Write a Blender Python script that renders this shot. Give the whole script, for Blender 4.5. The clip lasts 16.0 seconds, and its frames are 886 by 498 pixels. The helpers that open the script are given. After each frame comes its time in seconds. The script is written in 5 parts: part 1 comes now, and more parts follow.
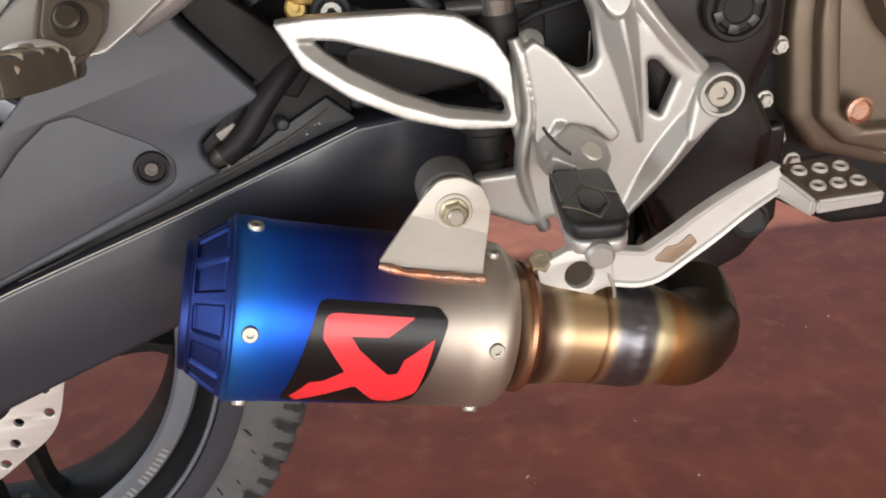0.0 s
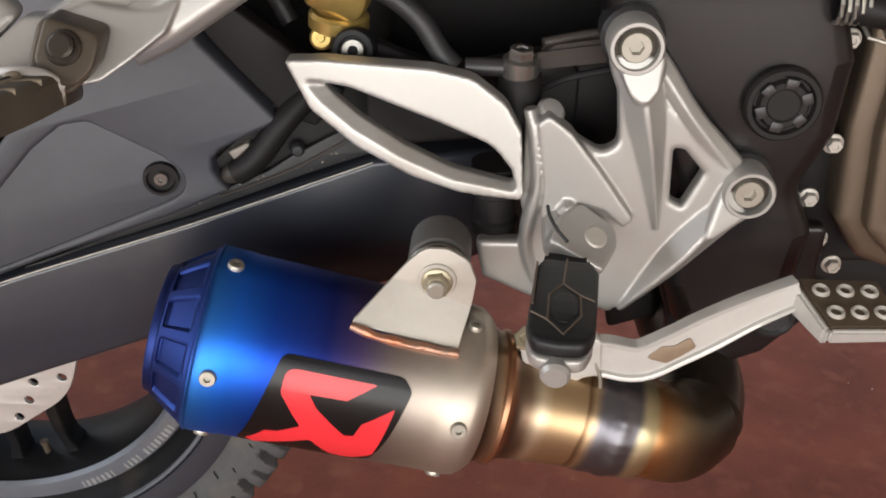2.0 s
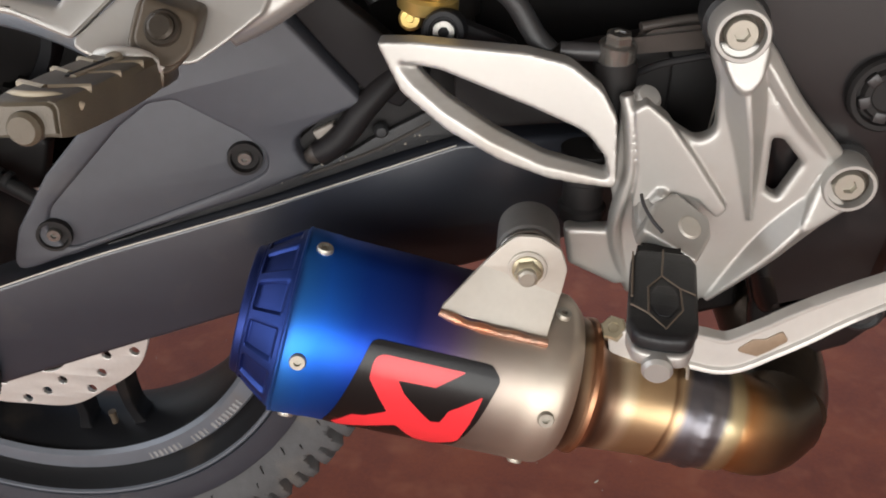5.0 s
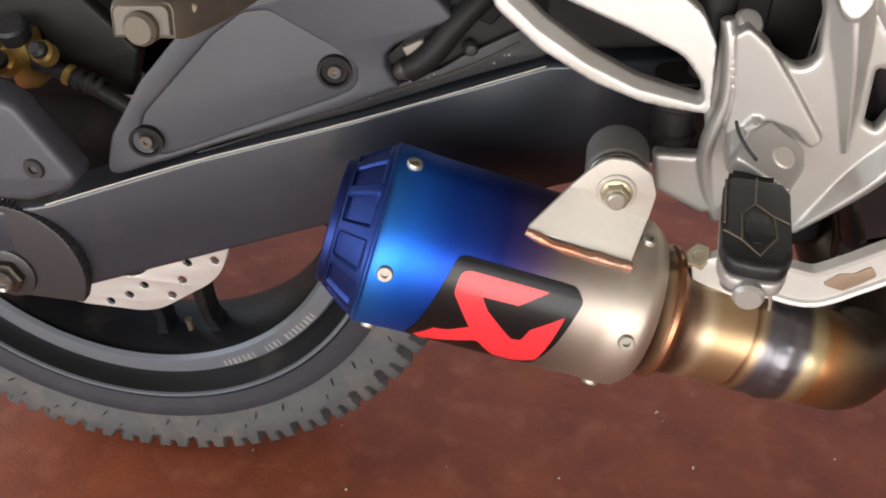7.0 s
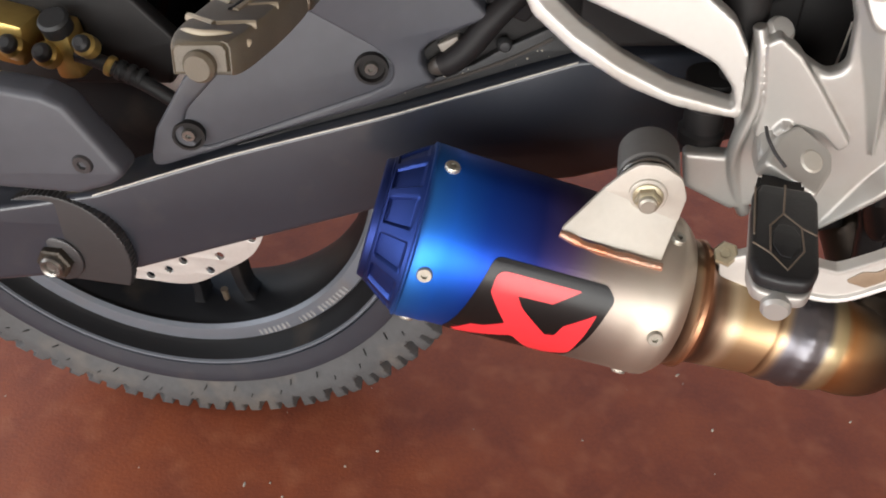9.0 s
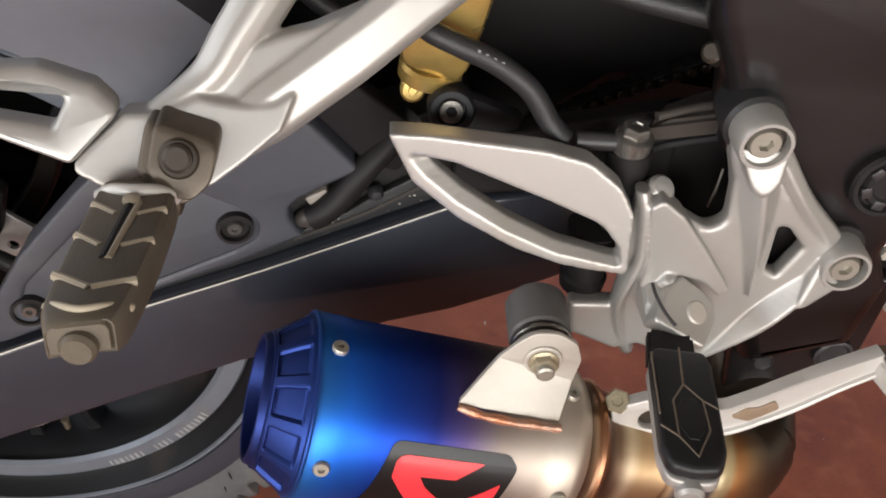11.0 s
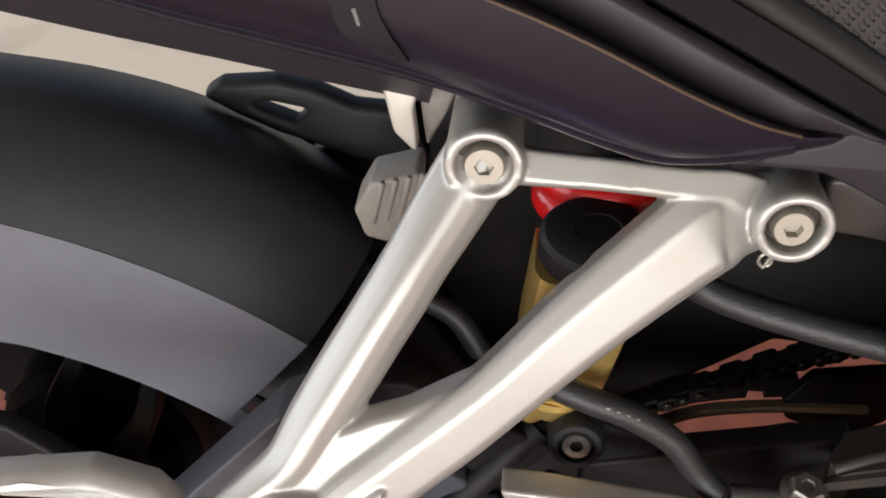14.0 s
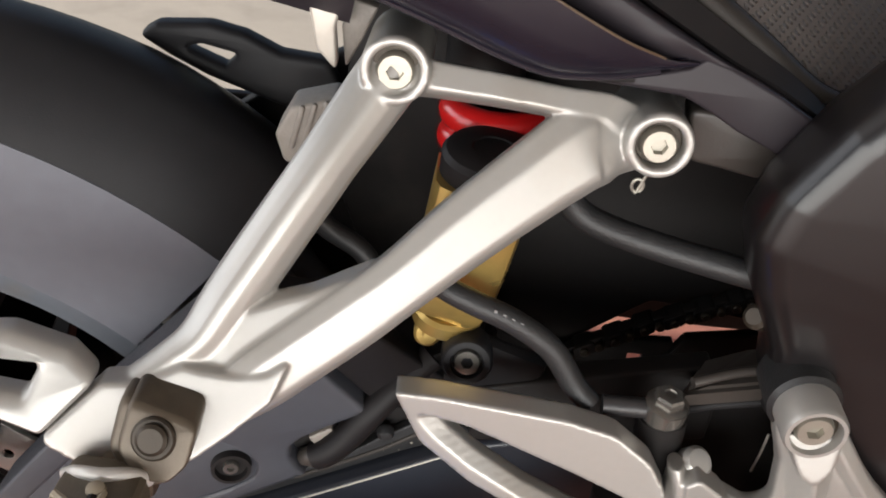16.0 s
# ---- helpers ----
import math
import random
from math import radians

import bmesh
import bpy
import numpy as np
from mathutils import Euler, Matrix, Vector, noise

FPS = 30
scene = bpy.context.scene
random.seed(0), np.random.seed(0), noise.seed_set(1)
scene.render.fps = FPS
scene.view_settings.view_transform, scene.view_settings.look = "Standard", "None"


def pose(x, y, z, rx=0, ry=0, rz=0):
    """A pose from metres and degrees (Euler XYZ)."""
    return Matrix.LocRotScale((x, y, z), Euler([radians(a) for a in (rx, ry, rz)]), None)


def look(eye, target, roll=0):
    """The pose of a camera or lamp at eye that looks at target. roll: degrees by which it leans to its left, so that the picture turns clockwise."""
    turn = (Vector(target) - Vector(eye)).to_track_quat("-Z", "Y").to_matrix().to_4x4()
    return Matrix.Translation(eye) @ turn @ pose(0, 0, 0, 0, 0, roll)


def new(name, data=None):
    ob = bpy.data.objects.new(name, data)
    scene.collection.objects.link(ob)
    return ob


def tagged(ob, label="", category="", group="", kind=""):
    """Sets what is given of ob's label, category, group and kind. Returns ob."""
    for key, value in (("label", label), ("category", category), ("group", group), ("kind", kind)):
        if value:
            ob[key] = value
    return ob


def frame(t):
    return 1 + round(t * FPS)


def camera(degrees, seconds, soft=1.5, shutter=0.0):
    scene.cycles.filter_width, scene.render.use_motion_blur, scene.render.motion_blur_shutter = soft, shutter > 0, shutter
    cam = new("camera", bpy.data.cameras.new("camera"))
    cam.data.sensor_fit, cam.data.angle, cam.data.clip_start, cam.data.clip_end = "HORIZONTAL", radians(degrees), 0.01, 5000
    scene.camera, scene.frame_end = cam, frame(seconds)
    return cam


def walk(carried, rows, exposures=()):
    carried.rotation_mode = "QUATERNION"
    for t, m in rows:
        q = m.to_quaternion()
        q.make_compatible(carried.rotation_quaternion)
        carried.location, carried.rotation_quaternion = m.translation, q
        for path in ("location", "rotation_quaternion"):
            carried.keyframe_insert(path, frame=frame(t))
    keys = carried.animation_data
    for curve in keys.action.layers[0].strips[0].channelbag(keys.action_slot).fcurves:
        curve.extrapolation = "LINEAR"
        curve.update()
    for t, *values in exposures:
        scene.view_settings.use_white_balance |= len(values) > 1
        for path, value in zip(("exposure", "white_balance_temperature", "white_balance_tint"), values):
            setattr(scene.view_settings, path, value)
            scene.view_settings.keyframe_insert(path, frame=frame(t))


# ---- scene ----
EXPOSURES = [(0.0, 0.2), (0.5, -0.13), (1.0, -0.11), (1.5, 0.0), (2.5, 0.09), (3.5, 0.11), (6.0, 0.14), (7.0, 0.31), (8.0, 0.42), (10.5, 0.43), (11.5, 0.2), (12.5, 0.18), (13.5, 0.3), (14.5, 0.37), (15.2, 0.39), (16.0, 0.34)]
cam = camera(49.66, 16.0, 1.9)
PATH = [
    (0.0, 0.3375, -0.6982, 0.6496, -7.48, -25.78, 3.57),
    (0.5, 0.3635, -0.6656, 0.6846, -4.52, -22.64, 2.05),
    (1.0, 0.3883, -0.6582, 0.6953, -0.96, -23.91, 0.60),
    (1.5, 0.4154, -0.6508, 0.7077, 2.40, -27.24, 0.02),
    (2.0, 0.4153, -0.6512, 0.7051, 3.03, -29.52, -1.06),
    (2.5, 0.4117, -0.6496, 0.7040, 3.19, -30.82, -1.47),
    (3.0, 0.4080, -0.6441, 0.7061, 3.20, -31.31, -1.32),
    (3.5, 0.4049, -0.6433, 0.7061, 3.54, -31.22, -1.16),
    (6.0, 0.3699, -0.6474, 0.7107, 6.95, -31.70, -1.49),
    (6.5, 0.3669, -0.6532, 0.7053, 8.02, -33.55, -1.65),
    (7.0, 0.3656, -0.6533, 0.7048, 9.23, -35.54, -1.44),
    (7.5, 0.3624, -0.6564, 0.7060, 10.15, -36.78, -1.16),
    (8.0, 0.3562, -0.6556, 0.7103, 10.30, -37.61, -1.00),
    (10.5, 0.3463, -0.5984, 0.8056, 4.28, -41.76, -1.37),
    (11.0, 0.3008, -0.5643, 0.8092, -1.46, -40.25, -4.63),
    (11.5, 0.2870, -0.5326, 0.8206, -3.06, -40.36, -5.40),
    (12.0, 0.2921, -0.5174, 0.8297, -2.20, -39.88, -4.33),
    (12.5, 0.2945, -0.4958, 0.8442, -1.03, -40.88, -2.98),
    (13.0, 0.2851, -0.4666, 0.8578, -0.12, -40.49, -1.87),
    (13.5, 0.3051, -0.4221, 0.8779, 4.07, -39.72, 1.12),
    (14.0, 0.3087, -0.4019, 0.8831, 5.05, -40.13, 0.97),
    (14.5, 0.3022, -0.3851, 0.8822, 2.21, -41.64, -1.86),
    (15.0, 0.3311, -0.3984, 0.8745, 2.12, -39.47, -3.30),
    (15.5, 0.3382, -0.4283, 0.8712, 0.93, -36.22, -5.08),
    (16.0, 0.3189, -0.4837, 0.8457, 2.66, -34.42, -4.56),
]
walk(cam, [(t, pose(x, y, z, 90 + pitch, roll, yaw)) for t, x, y, z, yaw, pitch, roll in PATH], EXPOSURES)

# ---- light ----
world = bpy.data.worlds.new("sky")
scene.world = world
world.use_nodes = True
sky = world.node_tree.nodes.new("ShaderNodeTexSky")
sky.sky_type, sky.sun_disc = "NISHITA", False
sky.sun_elevation, sky.sun_rotation = radians(60), radians(15)
world.node_tree.links.new(sky.outputs[0], world.node_tree.nodes["Background"].inputs[0])
world.node_tree.nodes["Background"].inputs[1].default_value = 0.09

sun = new("sun", bpy.data.lights.new("sun", "SUN"))
sun.data.energy, sun.data.angle, sun.data.color = 2.6, radians(0.5), (1.0, 0.94, 0.85)
sun.matrix_world = look((0.62, 2.25, 4.0), (0, 0, 0))


def opening_light(name, eye, target, sx, sy, watts, colour=(1, 1, 1)):
    """The sky's light through one open side of the porch."""
    lamp = new(name, bpy.data.lights.new(name, "AREA"))
    lamp.data.shape, lamp.data.size, lamp.data.size_y = "RECTANGLE", sx, sy
    lamp.data.energy, lamp.data.color = watts, colour
    lamp.matrix_world = look(eye, target)
    return lamp


opening_light("daylight_front", (-0.1, -2.9, 0.75), (0.1, 0.0, 0.6), 5.6, 1.3, 136, (1.0, 0.97, 0.93))
opening_light("daylight_rear", (-2.9, 0.2, 1.5), (0.2, 0.0, 0.5), 4.4, 2.4, 66, (0.98, 0.98, 1.0))

# ---- mesh helpers ----
def mm(*v):
    return Vector(v) / 1000


def fillet(pts, r=4.0, n=4):
    """Rounds the corners of a closed outline; a point may carry a radius of its own."""
    out, k = [], len(pts)
    for i in range(k):
        p = Vector(pts[i][:2])
        a, b = Vector(pts[i - 1][:2]) - p, Vector(pts[(i + 1) % k][:2]) - p
        rad = pts[i][2] if len(pts[i]) > 2 else r
        if rad < 0.05:
            out.append(p)
            continue
        ang = a.angle(b)
        d = min(rad / max(math.tan(ang / 2), 0.05), a.length * 0.48, b.length * 0.48)
        s, e = p + a.normalized() * d, p + b.normalized() * d
        for j in range(n + 1):
            u = j / n
            out.append(s * (1 - u) ** 2 + p * 2 * u * (1 - u) + e * u * u)
    return out


def catmull(pts, n=6):
    """A smooth line through points of any dimension."""
    p = [np.array(q, float) for q in pts]
    p = [2 * p[0] - p[1], *p, 2 * p[-1] - p[-2]]
    out = []
    for i in range(1, len(p) - 2):
        for j in range(n):
            u = j / n
            out.append(0.5 * (2 * p[i] + (p[i + 1] - p[i - 1]) * u + (2 * p[i - 1] - 5 * p[i] + 4 * p[i + 1] - p[i + 2]) * u * u
                              + (3 * p[i] - p[i - 1] - 3 * p[i + 1] + p[i + 2]) * u ** 3))
    out.append(p[-2])
    return out


def plate(outer, y0, y1, holes=(), bevel=2.0, r=4.0, lean=None):
    """A plate in the bike's side plane from y0 (outer face) to y1, with rounded outline, holes and edges. lean(x, z) shifts it in y."""
    data = bpy.data.curves.new("outline", "CURVE")
    data.dimensions, data.fill_mode = "2D", "BOTH"
    for loop, rad in [(outer, r)] + [(h, r * 0.6) for h in holes]:
        pts = fillet(loop, rad)
        sp = data.splines.new("POLY")
        sp.points.add(len(pts) - 1)
        for q, p in zip(sp.points, pts):
            q.co = (p.x, p.y, 0, 1)
        sp.use_cyclic_u = True
    thick = abs(y1 - y0)
    bevel = min(bevel, thick * 0.49)
    data.extrude, data.bevel_depth, data.bevel_resolution, data.offset = thick / 2 - bevel, bevel, 2, -bevel
    ob = bpy.data.objects.new("outline", data)
    scene.collection.objects.link(ob)
    dg = bpy.context.evaluated_depsgraph_get()
    dg.update()
    me = bpy.data.meshes.new_from_object(ob.evaluated_get(dg))
    bpy.data.objects.remove(ob)
    bpy.data.curves.remove(data)
    bm = bmesh.new()
    bm.from_mesh(me)
    bpy.data.meshes.remove(me)
    bmesh.ops.remove_doubles(bm, verts=bm.verts, dist=0.01)
    mid = (y0 + y1) / 2
    for v in bm.verts:
        x, z, d = v.co
        y = mid - d
        if lean:
            y += lean(x, z)
        v.co = mm(x, y, z)
    bmesh.ops.recalc_face_normals(bm, faces=bm.faces)
    return bm


def sweep(path, section, up=(0, -1, 0), n=6, smooth=True, caps=True):
    """Sweeps a section along a path. Path rows: x, y, z, half width, half depth. Section points (u across, v towards up)."""
    rows = catmull(path, n) if smooth else [np.array(q, float) for q in path]
    bm, rings, upv = bmesh.new(), [], Vector(up)
    for i, q in enumerate(rows):
        a, b = rows[max(i - 1, 0)][:3], rows[min(i + 1, len(rows) - 1)][:3]
        t = Vector(b - a).normalized()
        side = t.cross(upv).normalized()
        nrm = side.cross(t).normalized()
        rings.append([bm.verts.new(mm(*(Vector(q[:3]) + side * u * q[3] + nrm * v * q[4]))) for u, v in section])
    k = len(section)
    for r0, r1 in zip(rings, rings[1:]):
        for j in range(k):
            bm.faces.new((r0[j], r0[(j + 1) % k], r1[(j + 1) % k], r1[j]))
    if caps:
        bm.faces.new(rings[0])
        bm.faces.new(rings[-1])
    bmesh.ops.recalc_face_normals(bm, faces=bm.faces)
    return bm


ROUND = [(math.cos(i * math.tau / 16), math.sin(i * math.tau / 16)) for i in range(16)]
RIDGE = [(-1, -1), (-1, -0.1), (-0.86, 0.25), (-0.12, 0.93), (0.12, 0.97), (0.72, 0.66), (0.94, 0.3), (1, -0.1), (1, -1)]
SLAB = [(-1, -0.8), (-1, 0.62), (-0.9, 0.9), (-0.74, 1), (0.74, 1), (0.9, 0.9), (1, 0.62), (1, -0.8)]


def tube(pts, r, n=6, up=(0.13, -0.31, 0.94), seg=16):
    sec = [(math.cos(i * math.tau / seg), math.sin(i * math.tau / seg)) for i in range(seg)]
    rr = r if isinstance(r, (list, tuple)) else [r] * len(pts)
    return sweep([(*p, q, q) for p, q in zip(pts, rr)], sec, up, n)


def frame_of(origin, axis, ref=(0, 0, 1)):
    """Local z along axis."""
    z = Vector(axis).normalized()
    x = Vector(ref).cross(z)
    if x.length < 1e-4:
        x = Vector((1, 0, 0)).cross(z)
    x.normalize()
    y = z.cross(x)
    m = Matrix((x, y, z)).transposed().to_4x4()
    m.translation = mm(*origin)
    return m


def lathe(profile, origin=(0, 0, 0), axis=(0, -1, 0), seg=32, ref=(0, 0, 1), warp=None):
    """Turns rows of (along the axis, radius), in mm, about an axis. A radius of 0 closes the end."""
    bm, rings = bmesh.new(), []
    for s, r in profile:
        if r < 1e-6:
            rings.append([bm.verts.new((0, 0, s / 1000))])
            continue
        ring = []
        for j in range(seg):
            a = j * math.tau / seg
            rr = warp(s, r, a) if warp else r
            ring.append(bm.verts.new((rr * math.cos(a) / 1000, rr * math.sin(a) / 1000, s / 1000)))
        rings.append(ring)
    for r0, r1 in zip(rings, rings[1:]):
        if len(r0) == 1 and len(r1) == 1:
            continue
        for j in range(seg):
            k = (j + 1) % seg
            if len(r0) == 1:
                bm.faces.new((r0[0], r1[j], r1[k]))
            elif len(r1) == 1:
                bm.faces.new((r0[j], r1[0], r0[k]))
            else:
                bm.faces.new((r0[j], r1[j], r1[k], r0[k]))
    bm.transform(frame_of(origin, axis, ref))
    bmesh.ops.recalc_face_normals(bm, faces=bm.faces)
    return bm


def joined(*bms):
    out = bms[0]
    for b in bms[1:]:
        me = bpy.data.meshes.new("joining")
        b.to_mesh(me)
        b.free()
        out.from_mesh(me)
        bpy.data.meshes.remove(me)
    return out


def cast(bms, voxel=1.2, smooth=4):
    """Fuses overlapping solids into one casting with soft fillets."""
    me = bpy.data.meshes.new("casting")
    whole = joined(*bms)
    whole.to_mesh(me)
    whole.free()
    ob = bpy.data.objects.new("casting", me)
    scene.collection.objects.link(ob)
    re = ob.modifiers.new("fuse", "REMESH")
    re.mode, re.voxel_size = "VOXEL", voxel / 1000
    sm = ob.modifiers.new("soften", "SMOOTH")
    sm.factor, sm.iterations = 0.5, smooth
    dg = bpy.context.evaluated_depsgraph_get()
    dg.update()
    out = bpy.data.meshes.new_from_object(ob.evaluated_get(dg))
    bpy.data.objects.remove(ob)
    bpy.data.meshes.remove(me)
    bm = bmesh.new()
    bm.from_mesh(out)
    bpy.data.meshes.remove(out)
    return bm


def boxed(size, m, bevel=1.0):
    bm = bmesh.new()
    bmesh.ops.create_cube(bm, size=1, matrix=Matrix.Diagonal((*[s / 1000 for s in size], 1)))
    if bevel:
        bmesh.ops.bevel(bm, geom=bm.edges[:], offset=bevel / 1000, segments=2, affect="EDGES", profile=0.5)
    bm.transform(m)
    return bm


def at(x, y, z, rx=0, ry=0, rz=0):
    return pose(x / 1000, y / 1000, z / 1000, rx, ry, rz)


def part(name, bm, material, parent, label="", angle=32):
    me = bpy.data.meshes.new(name)
    bm.to_mesh(me)
    bm.free()
    for p in me.polygons:
        p.use_smooth = True
    me.set_sharp_from_angle(angle=radians(angle))
    me.materials.append(material)
    ob = new(name, me)
    ob.parent = parent
    return tagged(ob, label=label) if label else ob


def group_part(name, parent, label=""):
    ob = new(name)
    ob.parent = parent
    return tagged(ob, label=label) if label else ob


def hexagon(r, turn=0):
    return [(r * math.cos(radians(turn + 60 * i)), r * math.sin(radians(turn + 60 * i))) for i in range(6)]


def socket_bolt(parent, p, r, material, dark, axis=(0, -1, 0), name="bolt", depth=None):
    """A round-headed bolt with a hexagon socket; p is the middle of its outer face."""
    h = depth or r * 0.8
    m = frame_of(p, axis)
    bm, rows = bmesh.new(), []
    for s, q in ((-h, r), (-r * 0.25, r), (0, r * 0.86)):
        rows.append([bm.verts.new((q * math.cos(j * math.tau / 24) / 1000, q * math.sin(j * math.tau / 24) / 1000, s / 1000)) for j in range(24)])
    def hexat(j, q):
        a = (j * 15) % 60 - 30
        return q * math.cos(radians(30)) / math.cos(radians(a))
    for s, q in ((0, r * 0.46), (-r * 0.4, r * 0.42)):
        rows.append([bm.verts.new((hexat(j, q) * math.cos(j * math.tau / 24) / 1000, hexat(j, q) * math.sin(j * math.tau / 24) / 1000, s / 1000)) for j in range(24)])
    for r0, r1 in zip(rows, rows[1:]):
        for j in range(24):
            bm.faces.new((r0[j], r0[(j + 1) % 24], r1[(j + 1) % 24], r1[j]))
    bm.faces.new(rows[-1])
    bm.transform(m)
    bmesh.ops.recalc_face_normals(bm, faces=bm.faces)
    return part(name, bm, material, parent)


def hex_bolt(parent, p, r, h, material, axis=(0, -1, 0), flange=0, name="bolt", turn=0):
    """A hexagon head with a chamfered top, on a flange; p is the middle of the bearing face."""
    bms = []
    bm, rows = bmesh.new(), []
    for s, q in ((0, r), (h * 0.85, r), (h, r * 0.86), (h, r * 0.45), (h * 0.9, r * 0.4)):
        rows.append([bm.verts.new((q * math.cos(radians(turn + 60 * j)) / 1000, q * math.sin(radians(turn + 60 * j)) / 1000, s / 1000)) for j in range(6)])
    for r0, r1 in zip(rows, rows[1:]):
        for j in range(6):
            bm.faces.new((r0[j], r0[(j + 1) % 6], r1[(j + 1) % 6], r1[j]))
    bm.faces.new(rows[-1])
    bm.transform(frame_of(p, axis))
    bms.append(bm)
    if flange:
        bms.append(lathe([(0, 0), (0, flange), (h * 0.2, flange), (h * 0.35, r * 0.9), (h * 0.35, 0)], p, axis, 28))
    bm = joined(*bms)
    bmesh.ops.recalc_face_normals(bm, faces=bm.faces)
    return part(name, bm, material, parent)

# ---- materials ----
def material(name, colour, rough=0.5, metal=0.0, vary=0.12, scale=60.0, bump=0.0, bump_scale=400.0, coat=0.0, second=None, dirt=None, spec=0.5):
    """A surface with two scales of variation, fine relief and, where asked, dust of another colour in patches."""
    m = bpy.data.materials.new(name)
    m.use_nodes = True
    nt = m.node_tree
    N, L = nt.nodes, nt.links
    bsdf = N["Principled BSDF"]
    co = N.new("ShaderNodeTexCoord")
    n1, n2 = N.new("ShaderNodeTexNoise"), N.new("ShaderNodeTexNoise")
    n1.inputs["Scale"].default_value, n1.inputs["Detail"].default_value = scale * 0.22, 5
    n2.inputs["Scale"].default_value, n2.inputs["Detail"].default_value = scale * 4, 3
    for n in (n1, n2):
        L.new(co.outputs["Object"], n.inputs["Vector"])
    mix = N.new("ShaderNodeMix")
    mix.data_type = "RGBA"
    b = second or tuple(c * (1 - vary * 2) for c in colour)
    mix.inputs["A"].default_value, mix.inputs["B"].default_value = (*colour, 1), (*b, 1)
    add = N.new("ShaderNodeMath")
    add.operation = "MULTIPLY_ADD"
    L.new(n2.outputs[0], add.inputs[0])
    add.inputs[1].default_value = 0.35
    L.new(n1.outputs[0], add.inputs[2])
    ramp = N.new("ShaderNodeMapRange")
    L.new(add.outputs[0], ramp.inputs[0])
    ramp.inputs[1].default_value, ramp.inputs[2].default_value = 0.45, 0.95
    L.new(ramp.outputs[0], mix.inputs["Factor"])
    out = mix.outputs["Result"]
    if dirt:
        d = N.new("ShaderNodeMix")
        d.data_type = "RGBA"
        n3, r3 = N.new("ShaderNodeTexNoise"), N.new("ShaderNodeMapRange")
        n3.inputs["Scale"].default_value, n3.inputs["Detail"].default_value = dirt[1], 8
        L.new(co.outputs["Object"], n3.inputs["Vector"])
        L.new(n3.outputs[0], r3.inputs[0])
        r3.inputs[1].default_value, r3.inputs[2].default_value, r3.inputs[4].default_value = dirt[2], dirt[2] + 0.2, dirt[3]
        L.new(r3.outputs[0], d.inputs["Factor"])
        L.new(out, d.inputs["A"])
        d.inputs["B"].default_value = (*dirt[0], 1)
        out = d.outputs["Result"]
    L.new(out, bsdf.inputs["Base Color"])
    rr = N.new("ShaderNodeMapRange")
    L.new(n1.outputs[0], rr.inputs[0])
    rr.inputs[3].default_value, rr.inputs[4].default_value = max(rough - 0.08, 0.02), min(rough + 0.08, 1)
    L.new(rr.outputs[0], bsdf.inputs["Roughness"])
    bsdf.inputs["Metallic"].default_value = metal
    bsdf.inputs["Coat Weight"].default_value = coat
    bsdf.inputs["Coat Roughness"].default_value = 0.08
    bsdf.inputs["Specular IOR Level"].default_value = spec
    if bump:
        bn, bp = N.new("ShaderNodeTexNoise"), N.new("ShaderNodeBump")
        bn.inputs["Scale"].default_value, bn.inputs["Detail"].default_value = bump_scale, 3
        L.new(co.outputs["Object"], bn.inputs["Vector"])
        L.new(bn.outputs[0], bp.inputs["Height"])
        bp.inputs["Strength"].default_value, bp.inputs["Distance"].default_value = bump, 0.001
        L.new(bp.outputs[0], bsdf.inputs["Normal"])
    return m


M_SILVER = material("silver_paint", (0.43, 0.417, 0.392), 0.38, 0.54, 0.06, 60, 0.03, 2600, second=(0.395, 0.382, 0.36), dirt=((0.28, 0.23, 0.175), 16, 0.58, 0.4))
M_STEEL = material("bright_steel", (0.38, 0.36, 0.315), 0.4, 0.7, 0.1, 90, 0.05, 700, dirt=((0.4, 0.36, 0.3), 60, 0.62, 0.4))
M_LEVER = material("bare_alloy", (0.60, 0.58, 0.545), 0.42, 0.4, 0.06, 50, 0.08, 900, dirt=((0.40, 0.35, 0.28), 40, 0.58, 0.45))
M_BRACKET = material("brushed_steel", (0.52, 0.485, 0.43), 0.46, 0.4, 0.08, 60, 0.08, 1100, dirt=((0.40, 0.33, 0.25), 24, 0.56, 0.35))
M_CHROME = material("bright_plated_steel", (0.40, 0.375, 0.32), 0.4, 0.7, 0.06, 90, 0.03, 700)
M_ZINC = material("yellow_zinc_steel", (0.44, 0.385, 0.265), 0.36, 0.6, 0.15, 120, 0.08, 600, dirt=((0.40, 0.38, 0.33), 90, 0.55, 0.5))
M_EDGE = material("brown_panel_edge", (0.10, 0.062, 0.035), 0.4, 0.0, 0.2, 60)
M_EDGING = material("grey_edging", (0.16, 0.16, 0.165), 0.4, 0.1, 0.1, 60)
M_PAD = material("black_peg_rubber", (0.013, 0.013, 0.014), 0.42, 0.0, 0.2, 60, 0.15, 900, dirt=((0.04, 0.036, 0.032), 40, 0.62, 0.3), spec=0.35)
M_PADLINE = material("dusty_rubber_line", (0.17, 0.13, 0.095), 0.6, 0.0, 0.2, 90)
M_RAIL = material("worn_chain_rail", (0.30, 0.22, 0.15), 0.45, 0.3, 0.2, 60, 0.1, 500)
M_SIDEBOX = material("brown_grey_plastic", (0.05, 0.043, 0.038), 0.38, 0.0, 0.15, 40, 0.1, 800)
M_WELD = material("copper_weld", (0.55, 0.22, 0.12), 0.4, 0.9, 0.25, 300, 0.8, 500, second=(0.4, 0.33, 0.27))
